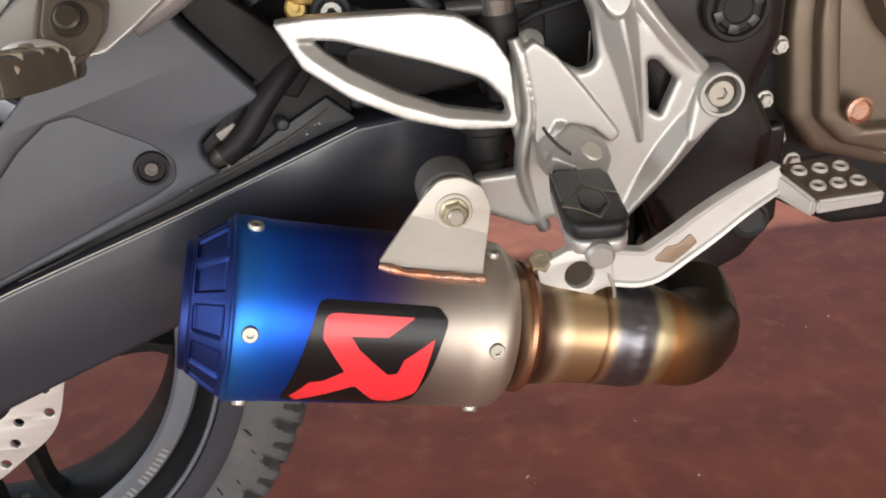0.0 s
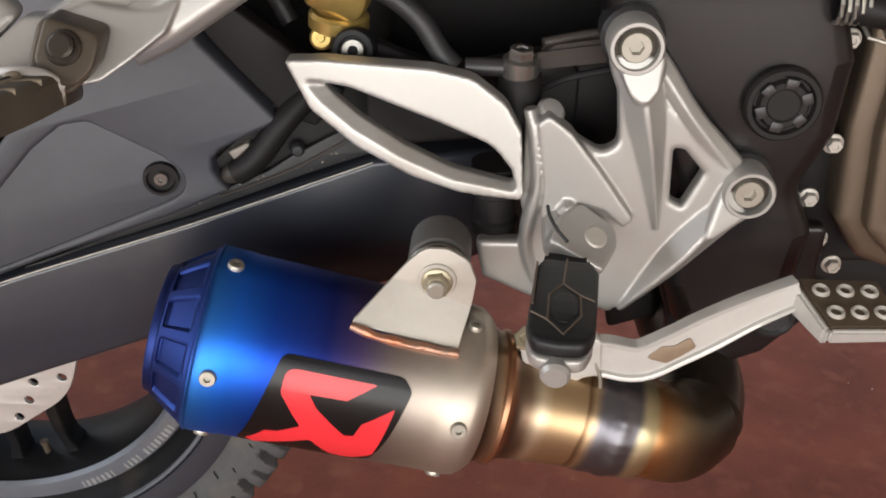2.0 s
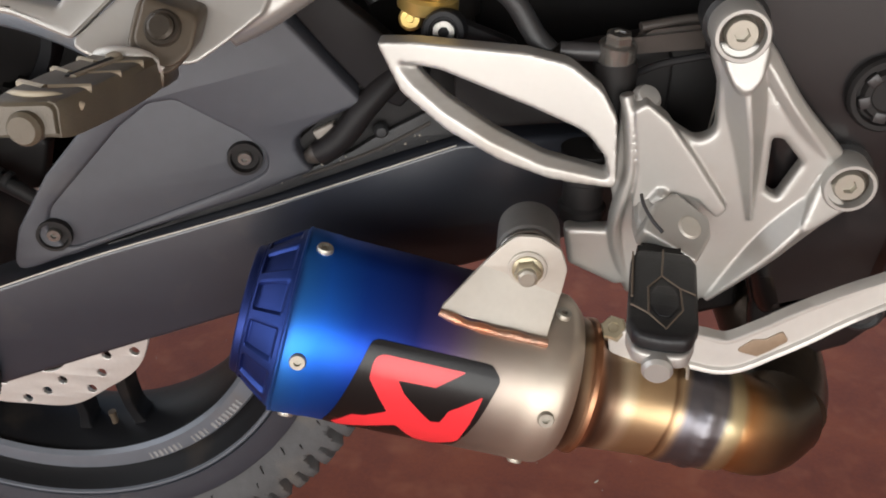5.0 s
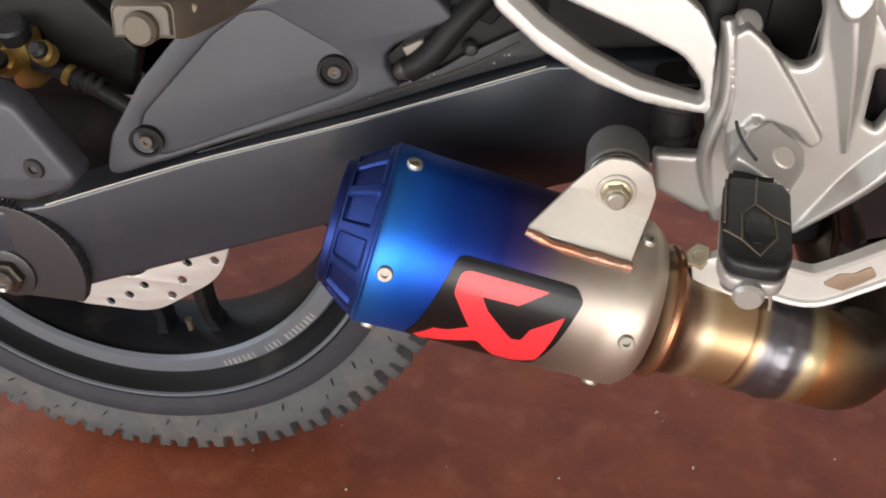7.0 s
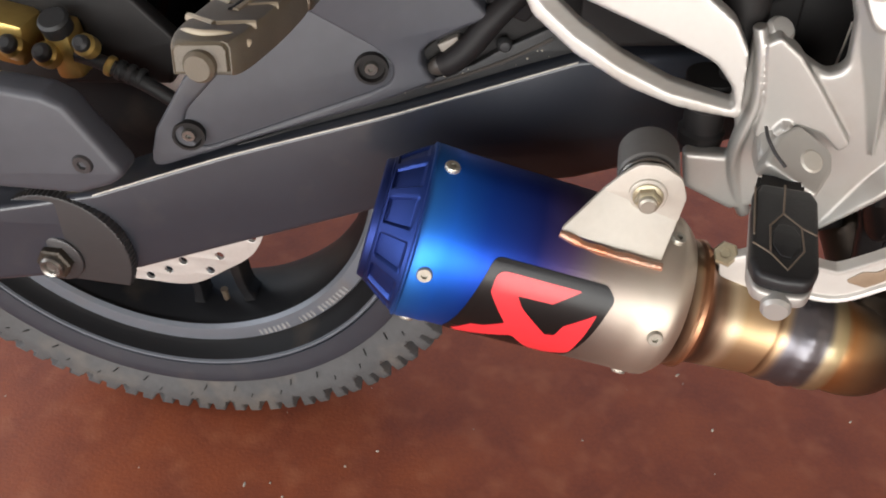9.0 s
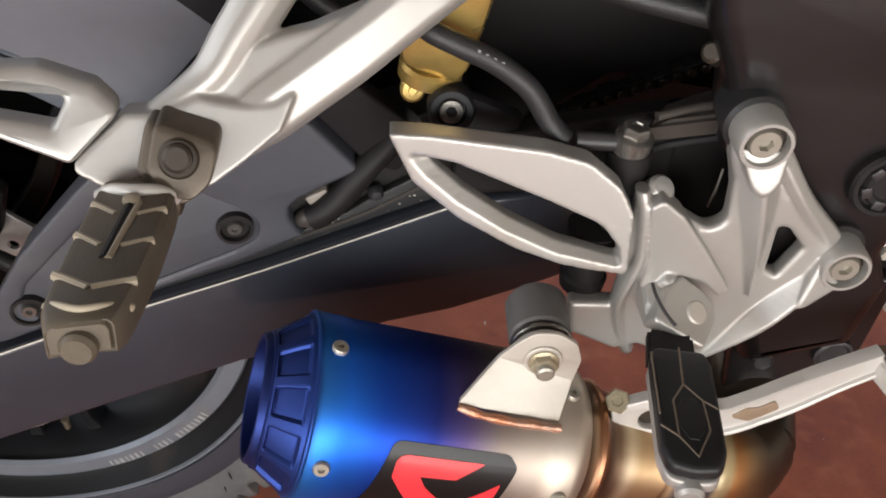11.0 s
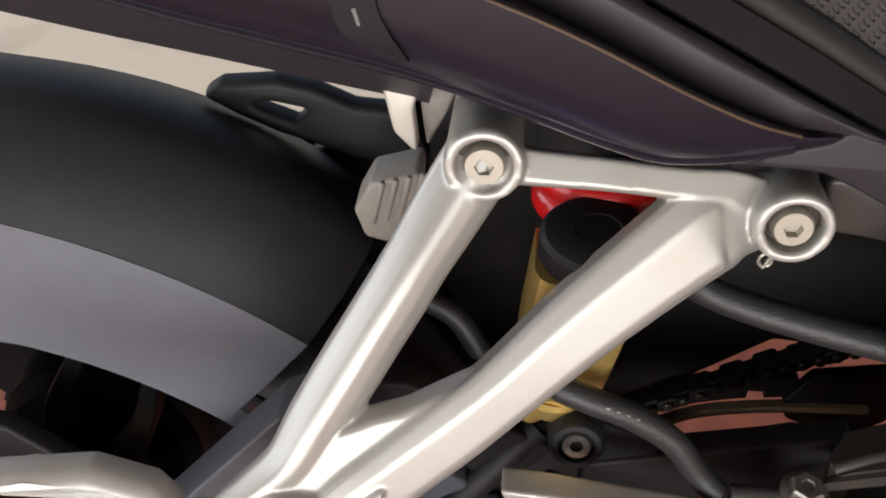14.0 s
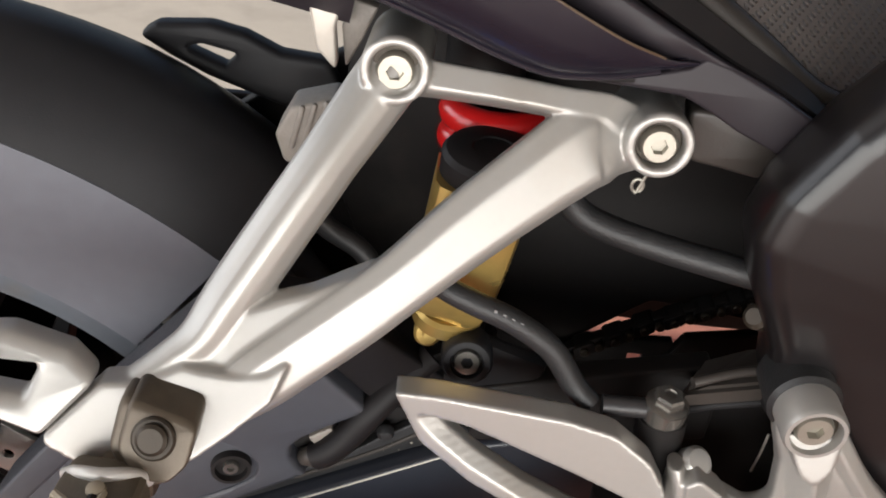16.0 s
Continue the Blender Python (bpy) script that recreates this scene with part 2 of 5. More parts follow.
M_BLACK = material("satin_black_plastic", (0.034, 0.032, 0.033), 0.36, 0.0, 0.15, 30, 0.15, 1500, dirt=((0.10, 0.09, 0.08), 25, 0.62, 0.35))
M_MATT = material("matt_grey_black", (0.056, 0.058, 0.069), 0.46, 0.0, 0.15, 25, 0.2, 1800, dirt=((0.12, 0.11, 0.1), 22, 0.62, 0.3))
M_GLOSS = material("gloss_black_paint", (0.0125, 0.0108, 0.0175), 0.26, 0.0, 0.15, 20, coat=0.15, dirt=((0.045, 0.04, 0.04), 30, 0.64, 0.2), spec=0.32)
M_SWING = material("swingarm_black", (0.027, 0.030, 0.039), 0.3, 0.0, 0.12, 20, 0.06, 900, coat=0.3, dirt=((0.07, 0.065, 0.06), 26, 0.6, 0.4))
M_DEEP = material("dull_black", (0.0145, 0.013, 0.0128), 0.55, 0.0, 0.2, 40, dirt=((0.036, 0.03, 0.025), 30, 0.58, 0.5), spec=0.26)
M_RUBBER = material("black_rubber", (0.022, 0.022, 0.023), 0.45, 0.0, 0.2, 60, 0.3, 900, dirt=((0.07, 0.065, 0.06), 40, 0.6, 0.35))
M_PEG = material("worn_peg_rubber", (0.115, 0.094, 0.066), 0.45, 0.0, 0.15, 60, 0.2, 900, dirt=((0.14, 0.12, 0.09), 30, 0.58, 0.5))
M_TYRE = material("dusty_tyre", (0.082, 0.082, 0.084), 0.7, 0.0, 0.2, 40, 0.35, 700, dirt=((0.17, 0.14, 0.11), 16, 0.54, 0.55))
M_RIM = material("rim_black", (0.007, 0.007, 0.008), 0.48, 0.0, 0.1, 30, 0.08, 800, dirt=((0.05, 0.039, 0.029), 14, 0.54, 0.6), spec=0.16)
M_DISC = material("brake_disc_steel", (0.74, 0.72, 0.68), 0.36, 0.6, 0.08, 80, 0.15, 600, dirt=((0.35, 0.28, 0.22), 30, 0.62, 0.4))
M_GOLD = material("gold_anodised", (0.56, 0.39, 0.125), 0.3, 0.68, 0.12, 50, 0.1, 500, dirt=((0.28, 0.19, 0.07), 30, 0.56, 0.55))
M_RED = material("red_spring_paint", (0.62, 0.012, 0.012), 0.25, 0.0, 0.1, 40, coat=0.4)
M_BRONZE = material("bronze_engine_paint", (0.165, 0.126, 0.09), 0.38, 0.55, 0.1, 40, 0.12, 700, dirt=((0.10, 0.075, 0.05), 16, 0.56, 0.6))
M_STICKER = material("sticker_black", (0.008, 0.007, 0.007), 0.26, 0.0, 0.1, 40, spec=0.3)
M_LOGO = material("sticker_red", (0.80, 0.035, 0.045), 0.3, 0.0, 0.05, 40)
M_CHALK = material("pale_lettering", (0.24, 0.24, 0.24), 0.6)
M_FLOOR = material("red_oxide_floor", (0.30, 0.080, 0.033), 0.5, 0.0, 0.3, 60, 0.35, 300, second=(0.17, 0.045, 0.027), dirt=((0.40, 0.14, 0.07), 30, 0.52, 0.5), spec=0.35)
M_FRAME = material("satin_frame_cover", (0.0105, 0.009, 0.0095), 0.3, 0.0, 0.15, 25, 0.05, 1500, coat=0.2, dirt=((0.045, 0.038, 0.032), 20, 0.60, 0.3), spec=0.4)
M_TRIM = material("satin_purple_brown_trim", (0.028, 0.0235, 0.028), 0.42, 0.0, 0.1, 25, 0.1, 1500, spec=0.3)
M_ROLL = material("brown_black_vinyl", (0.022, 0.0185, 0.016), 0.52, 0.0, 0.12, 30, 0.2, 900, spec=0.25)
M_HUG_LIT = material("mudguard_black_lit", (0.135, 0.142, 0.165), 0.36, 0.0, 0.12, 22, 0.15, 1600, dirt=((0.15, 0.145, 0.14), 18, 0.6, 0.3))
M_PEGMOUNT = material("dark_bronze_steel", (0.115, 0.092, 0.068), 0.36, 0.45, 0.12, 50, 0.1, 800, dirt=((0.2, 0.16, 0.11), 40, 0.6, 0.4))
M_RISER = material("dark_brown_pipe", (0.09, 0.068, 0.05), 0.34, 0.8, 0.2, 40, 0.15, 500, dirt=((0.14, 0.09, 0.05), 25, 0.58, 0.4))
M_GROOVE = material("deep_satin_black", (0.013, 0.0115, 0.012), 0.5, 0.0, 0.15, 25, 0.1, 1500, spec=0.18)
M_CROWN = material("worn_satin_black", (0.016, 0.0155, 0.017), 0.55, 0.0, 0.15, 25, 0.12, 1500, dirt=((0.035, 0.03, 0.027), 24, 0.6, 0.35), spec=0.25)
M_CONNECTOR = material("dark_grey_plastic", (0.27, 0.24, 0.21), 0.5, 0.0, 0.2, 60, 0.3, 500)
M_STAIN_SHADE = material("oily_bolt_and_gap_shade", (0.055, 0.044, 0.033), 0.4, 0.5, 0.15, 60, 0.1, 700)
M_BOBBIN = material("grey_rubber", (0.13, 0.125, 0.12), 0.5, 0.0, 0.12, 60, 0.2, 900)
M_RIB = material("pale_worn_rubber", (0.40, 0.34, 0.25), 0.5, 0.0, 0.15, 60)
M_DARKSTEEL = material("dark_steel", (0.26, 0.245, 0.225), 0.26, 0.8, 0.15, 60)
M_BAND = material("rim_sky_sheen", (0.155, 0.17, 0.195), 0.3, 0.3, 0.1, 30, 0.05, 800, dirt=((0.17, 0.14, 0.11), 20, 0.6, 0.5))
M_CONCRETE = material("pale_concrete", (0.36, 0.315, 0.26), 0.85, 0.0, 0.1, 8, 0.4, 120, second=(0.31, 0.275, 0.23), dirt=((0.23, 0.2, 0.165), 5, 0.52, 0.7))
M_WALL = material("cream_plaster", (0.62, 0.56, 0.48), 0.8, 0.0, 0.06, 3, 0.2, 150)
M_CEIL = material("unseen_roof_grey", (0.27, 0.25, 0.225), 0.85, 0.0, 0.04, 3)


def titanium(name, rough=0.44):
    """Heat-coloured titanium: the colour runs along the silencer's axis from violet and blue to bare metal."""
    m = material(name, (0.5, 0.5, 0.5), rough, 0.9, 0.05, 40, 0.1, 1400)
    nt = m.node_tree
    N, L = nt.nodes, nt.links
    co, sep, ramp, wob, ma = N.new("ShaderNodeTexCoord"), N.new("ShaderNodeVectorMath"), N.new("ShaderNodeValToRGB"), N.new("ShaderNodeTexNoise"), N.new("ShaderNodeMath")
    sep.operation = "DOT_PRODUCT"
    L.new(co.outputs["Object"], sep.inputs[0])
    sep.inputs[1].default_value = MUF_AXIS
    wob.inputs["Scale"].default_value = 14
    L.new(co.outputs["Object"], wob.inputs["Vector"])
    ma.operation = "MULTIPLY_ADD"
    L.new(wob.outputs[0], ma.inputs[0])
    ma.inputs[1].default_value = 0.012
    L.new(sep.outputs["Value"], ma.inputs[2])
    rng = N.new("ShaderNodeMapRange")
    L.new(ma.outputs[0], rng.inputs[0])
    base = Vector(MUF_AXIS).dot(mm(*MUF_C))
    rng.inputs[1].default_value, rng.inputs[2].default_value = base - 0.05 + 0.006, base + 0.40 + 0.006
    L.new(rng.outputs[0], ramp.inputs[0])
    stops = [(0.0, (0.022, 0.03, 0.12)), (0.085, (0.02, 0.045, 0.20)), (0.095, (0.03, 0.19, 0.64)), (0.125, (0.02, 0.16, 0.76)), (0.17, (0.012, 0.068, 0.46)), (0.235, (0.018, 0.03, 0.21)),
             (0.275, (0.10, 0.07, 0.18)), (0.32, (0.26, 0.215, 0.19)), (0.40, (0.50, 0.44, 0.37)), (0.44, (0.48, 0.42, 0.35)), (1.0, (0.48, 0.42, 0.35))]
    el = ramp.color_ramp.elements
    el[0].position, el[0].color = stops[0][0], (*stops[0][1], 1)
    el[1].position, el[1].color = stops[-1][0], (*stops[-1][1], 1)
    for p, c in stops[1:-1]:
        el.new(p).color = (*c, 1)
    L.new(ramp.outputs[0], N["Principled BSDF"].inputs["Base Color"])
    return m


def tempered(name):
    """Heat-marked steel pipe: gold, brown and grey bands along the axis."""
    m = titanium(name, 0.34)
    ramp = [n for n in m.node_tree.nodes if n.type == "VALTORGB"][0]
    el = ramp.color_ramp.elements
    while len(el) > 1:
        el.remove(el[-1])
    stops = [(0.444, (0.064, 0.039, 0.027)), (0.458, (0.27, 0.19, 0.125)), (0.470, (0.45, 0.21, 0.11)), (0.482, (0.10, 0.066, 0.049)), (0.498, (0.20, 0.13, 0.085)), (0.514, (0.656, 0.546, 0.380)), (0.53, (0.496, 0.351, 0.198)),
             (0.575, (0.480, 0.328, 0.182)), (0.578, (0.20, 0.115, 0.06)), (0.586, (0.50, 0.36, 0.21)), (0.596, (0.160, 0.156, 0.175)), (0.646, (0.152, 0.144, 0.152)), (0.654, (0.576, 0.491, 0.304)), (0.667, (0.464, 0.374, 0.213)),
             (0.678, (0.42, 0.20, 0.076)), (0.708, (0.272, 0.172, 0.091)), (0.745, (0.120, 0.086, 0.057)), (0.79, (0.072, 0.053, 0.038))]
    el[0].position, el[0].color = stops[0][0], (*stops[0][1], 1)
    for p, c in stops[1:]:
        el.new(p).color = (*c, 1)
    return m


MUF_C, MUF_AXIS = (272.4, -210.0, 390.2), (0.9678, 0.0641, -0.2434)
M_TITAN, M_PIPE = titanium("blued_titanium"), tempered("tempered_pipe")


def dimpled(name):
    m = material(name, (0.10, 0.083, 0.072), 0.52, 0.0, 0.1, 20)
    N, L = m.node_tree.nodes, m.node_tree.links
    co, vor, bp, mp = N.new("ShaderNodeTexCoord"), N.new("ShaderNodeTexVoronoi"), N.new("ShaderNodeBump"), N.new("ShaderNodeMapping")
    mp.inputs["Scale"].default_value = (215, 300, 0)
    mp.inputs["Rotation"].default_value = (0, 0, 0.5)
    vor.inputs["Randomness"].default_value, vor.inputs["Scale"].default_value = 0.0, 1.0
    L.new(co.outputs["Object"], mp.inputs["Vector"])
    L.new(mp.outputs[0], vor.inputs["Vector"])
    r = N.new("ShaderNodeMapRange")
    L.new(vor.outputs["Distance"], r.inputs[0])
    r.inputs[1].default_value, r.inputs[2].default_value = 0.18, 0.34
    L.new(r.outputs[0], bp.inputs["Height"])
    bp.inputs["Strength"].default_value, bp.inputs["Distance"].default_value = 1.0, 0.0022
    L.new(bp.outputs[0], N["Principled BSDF"].inputs["Normal"])
    return m


M_SEAT = dimpled("dimpled_vinyl")

# ---- the porch ----
def slab(name, size, centre, mat, label, category):
    bm = boxed([s * 1000 for s in size], pose(*centre), 0)
    ob = part(name, bm, mat, None)
    return tagged(ob, label, category, kind="structure")


slab("floor", (8, 6.0, 0.07), (0, -2.15, -0.035), M_FLOOR, "red oxide painted cement floor with scuffs and grit", "floor")
slab("ground", (80, 80, 0.1), (0, 0, -0.12), M_CONCRETE, "pale sunlit concrete yard beyond the porch", "ground")
# Unseen roof, added and sized to keep the sun off the near floor.
slab("ceiling", (8, 7.04, 0.1), (0, -1.41, 2.75), M_CEIL, "unseen plain grey porch roof, added to shade the floor", "ceiling")
# This wall is out of view, added to close the east side.
slab("unseen_wall_east", (0.15, 5.2, 2.7), (3.2, -2.3, 1.35), M_WALL, "unseen plain cream wall added beside the porch", "wall")

# ---- the motorcycle ----
bike = new("motorcycle")
tagged(bike, "black motorcycle with silver footrest brackets and blued titanium silencer", "motorcycle")

# rear wheel
wheel = group_part("rear_wheel", bike, "black cast wheel with a dusty block-pattern tyre")
WC = (0, 0, 305)
TYRE_R = 305


def tyre_mesh():
    prof = [(-52, 226), (-58, 231), (-61, 236), (-61.5, 242), (-64.5, 250), (-68, 262), (-69.2, 267), (-69.5, 270), (-69.6, 273), (-69.3, 276), (-68.8, 280), (-68, 284), (-66.5, 289), (-65, 292.5), (-62, 296)]
    crown = [(-62 + i * 4, 0) for i in range(1, 31)]
    prof += [(y, 296 + (TYRE_R - 296) * (1 - (abs(y) / 62) ** 2.2)) for y, _ in crown]
    prof += [(-y, r) for y, r in prof[:14][::-1]]
    bm = lathe(prof, WC, (0, 1, 0), 1200)
    for v in bm.verts:
        y, z, x = v.co.y * 1000, v.co.z * 1000 - WC[2], v.co.x * 1000
        r, a, u = math.hypot(x, z), math.atan2(z, x), abs(y)
        if r < 268:
            continue
        lean = (66 - u) * 0.02 if u < 66 else (r - 290) * 0.012
        ph = (a * 48 / math.tau + (0.25 if y < 0 else 0.75) + lean) % 1
        g = min(1.0, max(0.0, (0.12 - abs(ph - 0.5)) / 0.03)) if r > 276 and u > 20 else 0
        ph2 = (a * 48 / math.tau + (0.75 if y < 0 else 0.25) + lean * 0.6) % 1
        g2 = 0.8 * min(1.0, max(0.0, (0.08 - abs(ph2 - 0.5)) / 0.02)) if r > 282 and u > 38 else 0
        cut = max(g, g2) * min(1.0, (r - 274) / 10)
        if cut > 0:
            k = (r - 3.6 * cut) / r
            v.co = (x * k / 1000, y * (1 - 0.14 * cut * min(1.0, u / 60)) / 1000, (z * k + WC[2]) / 1000)
    bm.normal_update()
    return bm


part("tyre", tyre_mesh(), M_TYRE, wheel, "dusty worn black tyre with shoulder grooves", 50)
rim_prof = [(-52, 226), (-58, 231), (-60.5, 230.5), (-60.5, 227.5), (-57, 225), (-48, 221), (-43, 214.5), (-44, 212.5), (-47, 211), (-47, 203), (-44, 199), (-34, 194), (-16, 188), (0, 186),
            (16, 188), (34, 194), (47, 203), (60, 228), (58, 231), (52, 226)]
part("rim", lathe(rim_prof, WC, (0, 1, 0), 128), M_RIM, wheel, "satin black rim")
# The rim's sky reflection and bright lip line are put into this grey.
part("rim_band", lathe([(-45, 213.6), (-48.4, 211.5), (-49.4, 203), (-48.8, 197.5), (-45, 194.4), (-44, 205)], WC, (0, 1, 0), 160), M_BAND, wheel, "band of the black rim, sky reflection in its grey")
part("rim_lip", lathe([(-60, 226.8), (-62.2, 227.6), (-62.6, 229.2), (-61.5, 230.4), (-59, 230)], WC, (0, 1, 0), 160), M_BAND, wheel, "rim lip, its bright reflected line in the colour")
part("bead_ring", lathe([(-59, 230.4), (-62.6, 232), (-64.6, 240), (-66.8, 248), (-66.6, 250), (-62, 250)], WC, (0, 1, 0), 160), M_SWING, wheel, "smooth dark bead of the tyre")
for k in range(22):
    if k in (7, 8, 13):
        continue
    a = radians(-66 + 1.45 * k)
    part("letter_bar", boxed((2.0 + (k % 3) * 0.6, 0.6, 6.6), at(207 * math.cos(a), -49.0, 305 + 207 * math.sin(a), 0, 90 - math.degrees(a), 0), 0), M_CHALK, wheel)
for k in range(40):
    if k % 3:
        a = -152 + 3.4 * k
        q = 258 + 9 * (k % 2)
        part("sipe", boxed((0.9, 0.8, 5 if k % 2 else 8), at(q * math.cos(radians(a)), -68.2 - 1.2 * (k % 2), 305 + q * math.sin(radians(a)), 0, 122 - a, 0), 0), M_DEEP, wheel)
part("hub", lathe([(-62, 0), (-62, 30), (-50, 42), (-20, 48), (20, 48), (50, 42), (60, 30), (60, 0)], WC, (0, 1, 0), 48), M_RIM, wheel)


part("cush_hub", lathe([(28, 0), (28, 66), (40, 76), (92, 76), (94, 40), (94, 0)], WC, (0, 1, 0), 48), M_RIM, wheel)


def spoke(ang, off):
    a, b = radians(ang + off * 2.6), radians(ang + off)
    p = [(50 * math.cos(a), -12, 50 * math.sin(a), 10, 13), (110 * math.cos((a + b) / 2), -12, 110 * math.sin((a + b) / 2), 8, 12), (165 * math.cos(b), -10, 165 * math.sin(b), 5.5, 11), (186 * math.cos(b), -9, 186 * math.sin(b), 6, 12), (197 * math.cos(b), -8, 197 * math.sin(b), 13, 16)]
    return sweep([(x, y, z + 305, w, d) for x, y, z, w, d in p], SLAB)


for k in range(5):
    for off in (-8, 8):
        part("spoke", spoke(-77.8 + 72 * k, off), M_RIM, wheel)


def ring_holes(rows, n):
    out = []
    for k in range(n):
        for r, da, d in rows:
            a = radians(k * 360 / n + da)
            out.append([(r * math.cos(a) + d * math.cos(q * math.tau / 10), 305 + r * math.sin(a) + d * math.sin(q * math.tau / 10), 0) for q in range(10)])
    return out


disc_outer = [((120.5 + 1.6 * math.cos(10 * a)) * math.cos(a), 305 + (120.5 + 1.6 * math.cos(10 * a)) * math.sin(a), 0) for a in [i * math.tau / 160 for i in range(160)]]
disc_inner = [((84 + 3 * math.cos(10 * a)) * math.cos(a), 305 + (84 + 3 * math.cos(10 * a)) * math.sin(a), 0) for a in [i * math.tau / 100 for i in range(100)]]
part("brake_disc", plate(disc_outer, -72, -68, [disc_inner] + ring_holes([(113, 0, 4), (105, 10, 4), (97, 20, 4)], 12), 0.4, 0), M_DISC, wheel, "drilled steel brake disc with wavy edge")
part("disc_carrier", lathe([(-71, 36), (-71, 86), (-68, 88), (-60, 88), (-60, 36)], WC, (0, 1, 0), 60), M_RIM, wheel)
part("valve", joined(lathe([(0, 0), (0, 5), (12, 4.4), (13, 3), (25, 3), (25, 3.6), (28, 3.6), (28, 0)], (41, -14, 106), (-0.08, -0.1, 1), 12), lathe([(0, 9), (3, 8), (5, 4)], (41, -14, 103), (-0.08, -0.1, 1), 14)), M_BRONZE, wheel, "metal tyre valve stem")

# swingarm
swing = group_part("swingarm", bike, "black painted aluminium swingarm with bolted side covers")


def swy(x, z):
    return -185 + 0.23 * max(x, -70)


beam = [(-62, 284), (53, 293), (140, 319), (216, 341), (312, 361), (354, 366), (405, 379), (470, 400), (470, 462), (347, 457), (236, 422), (129, 392), (36, 361), (-62, 346)]
part("beam", plate(beam, 0, 40, bevel=4, r=6, lean=swy), M_SWING, swing, "gloss black swingarm beam with a bright top edge")
cover = [(73, 376), (82, 408), (104, 444), (140, 486), (205, 552), (234, 562), (250, 534, 3), (265, 516, 3), (287, 489, 3), (291, 484, 2), (270, 475, 6), (256, 468, 6), (250, 462, 5), (250, 454, 5), (254, 446, 4), (259, 440, 2), (222, 425), (140, 399)]
pad = [(99, 409, 8), (104, 423, 10), (150, 474, 12), (168, 488, 10), (183, 490, 10), (222, 465, 14), (233, 453, 10), (232, 441, 10), (219, 434, 14), (129, 400, 14), (108, 393, 10)]

part("cover", plate(cover, 4, 30, [pad], bevel=2.6, r=8, lean=swy), M_MATT, swing, "matt grey-black plastic swingarm cover")
part("sunken_panel", plate([(92, 398), (100, 428), (148, 480), (168, 494), (186, 494), (228, 468), (240, 454), (238, 438), (222, 428), (108, 387)], 6.2, 20, bevel=1, r=6, lean=swy), M_MATT, swing)
# Wells and their floors are dull black, so the recess shade is coloured in.
for x, y, z in ((220, -133, 451), (103, -160, 404)):
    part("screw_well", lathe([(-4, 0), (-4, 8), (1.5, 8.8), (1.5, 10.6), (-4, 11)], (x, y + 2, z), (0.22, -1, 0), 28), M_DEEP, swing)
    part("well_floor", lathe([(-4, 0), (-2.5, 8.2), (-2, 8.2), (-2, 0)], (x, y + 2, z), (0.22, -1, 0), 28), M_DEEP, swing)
    socket_bolt(swing, (x, y + 1, z), 4.6, M_DARKSTEEL, None, (0.22, -1, 0), "screw")
# A dull black floor carries the shade inside the slot.
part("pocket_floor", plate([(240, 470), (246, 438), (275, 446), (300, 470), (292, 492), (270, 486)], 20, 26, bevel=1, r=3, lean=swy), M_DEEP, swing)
part("pocket_tab", plate([(259, 464, 1), (271, 469.5, 1), (273.5, 465.5, 1), (262, 458.5, 1)], 9, 20, bevel=1, r=1, lean=swy), M_CONNECTOR, swing, "grey plastic clip in the cover's slot")
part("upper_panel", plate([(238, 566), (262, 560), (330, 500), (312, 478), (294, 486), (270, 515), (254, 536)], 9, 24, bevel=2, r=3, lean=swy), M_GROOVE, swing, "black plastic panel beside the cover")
part("tube_end", sweep([(256, swy(256, 0) + 12, 447, 5, 5), (261, swy(261, 0) + 9, 450, 6.6, 6), (267, swy(267, 0) + 8, 453.5, 7.4, 6.4)], ROUND), M_SIDEBOX, swing, "dusty brown-grey end of the breather tube")
part("strip_knob", lathe([(0, 0), (0, 5), (3, 4.6), (5, 3), (5.4, 0)], (300, swy(300, 0) + 10, 464), (0.22, -1, 0), 20), M_RUBBER, swing)
part("strip_ridge", tube([(x, swy(x, 0) + 8.6, z) for x, z in ((252, 434.5), (282, 445), (304, 454), (330, 468))], 1.3, 3, seg=8), M_SIDEBOX, swing)
part("dust_strip", plate([(112, 387), (173, 406.5), (204, 420.5), (258, 440.5), (282, 450), (296, 459), (330, 476), (348, 459), (304, 446), (236, 423)], 9, 16, bevel=1, r=2, lean=swy), M_RUBBER, swing)
part("top_strip", plate([(90, 380), (236, 424), (345, 460), (350, 520), (300, 505), (220, 430)], 16, 60, bevel=2, r=4, lean=swy), M_DEEP, swing)
speck_rng = random.Random(3)
specks = []
for _ in range(34):
    x = speck_rng.uniform(150, 330)
    z = 391 + (x - 112) * 0.285 + speck_rng.uniform(2, 9)
    b = bmesh.new()
    bmesh.ops.create_icosphere(b, subdivisions=1, radius=speck_rng.choice((0.0004, 0.0006, 0.0009)), matrix=at(x, swy(x, z) + 8.8, z))
    specks.append(b)
tagged(part("dust_speck", joined(*specks), M_CONCRETE, swing), kind="stuff")
rear_cover = [(-90, 452), (9, 449), (30, 447), (43, 441), (74, 393), (62, 384), (38, 374), (-90, 368)]
part("rear_cover", plate(rear_cover, -196, -172, bevel=5, r=8), M_MATT, swing, "matt black plastic cover over the swingarm end")
socket_bolt(swing, (47, -198, 400), 7, M_BLACK, None, name="screw")
knob = [(3 + 51 * math.cos(radians(a)) * (1 + 0.016 * (i % 2)), 308 + 51 * math.sin(radians(a)) * (1 + 0.016 * (i % 2)), 0) for i, a in enumerate(range(-26, 208, 2))]
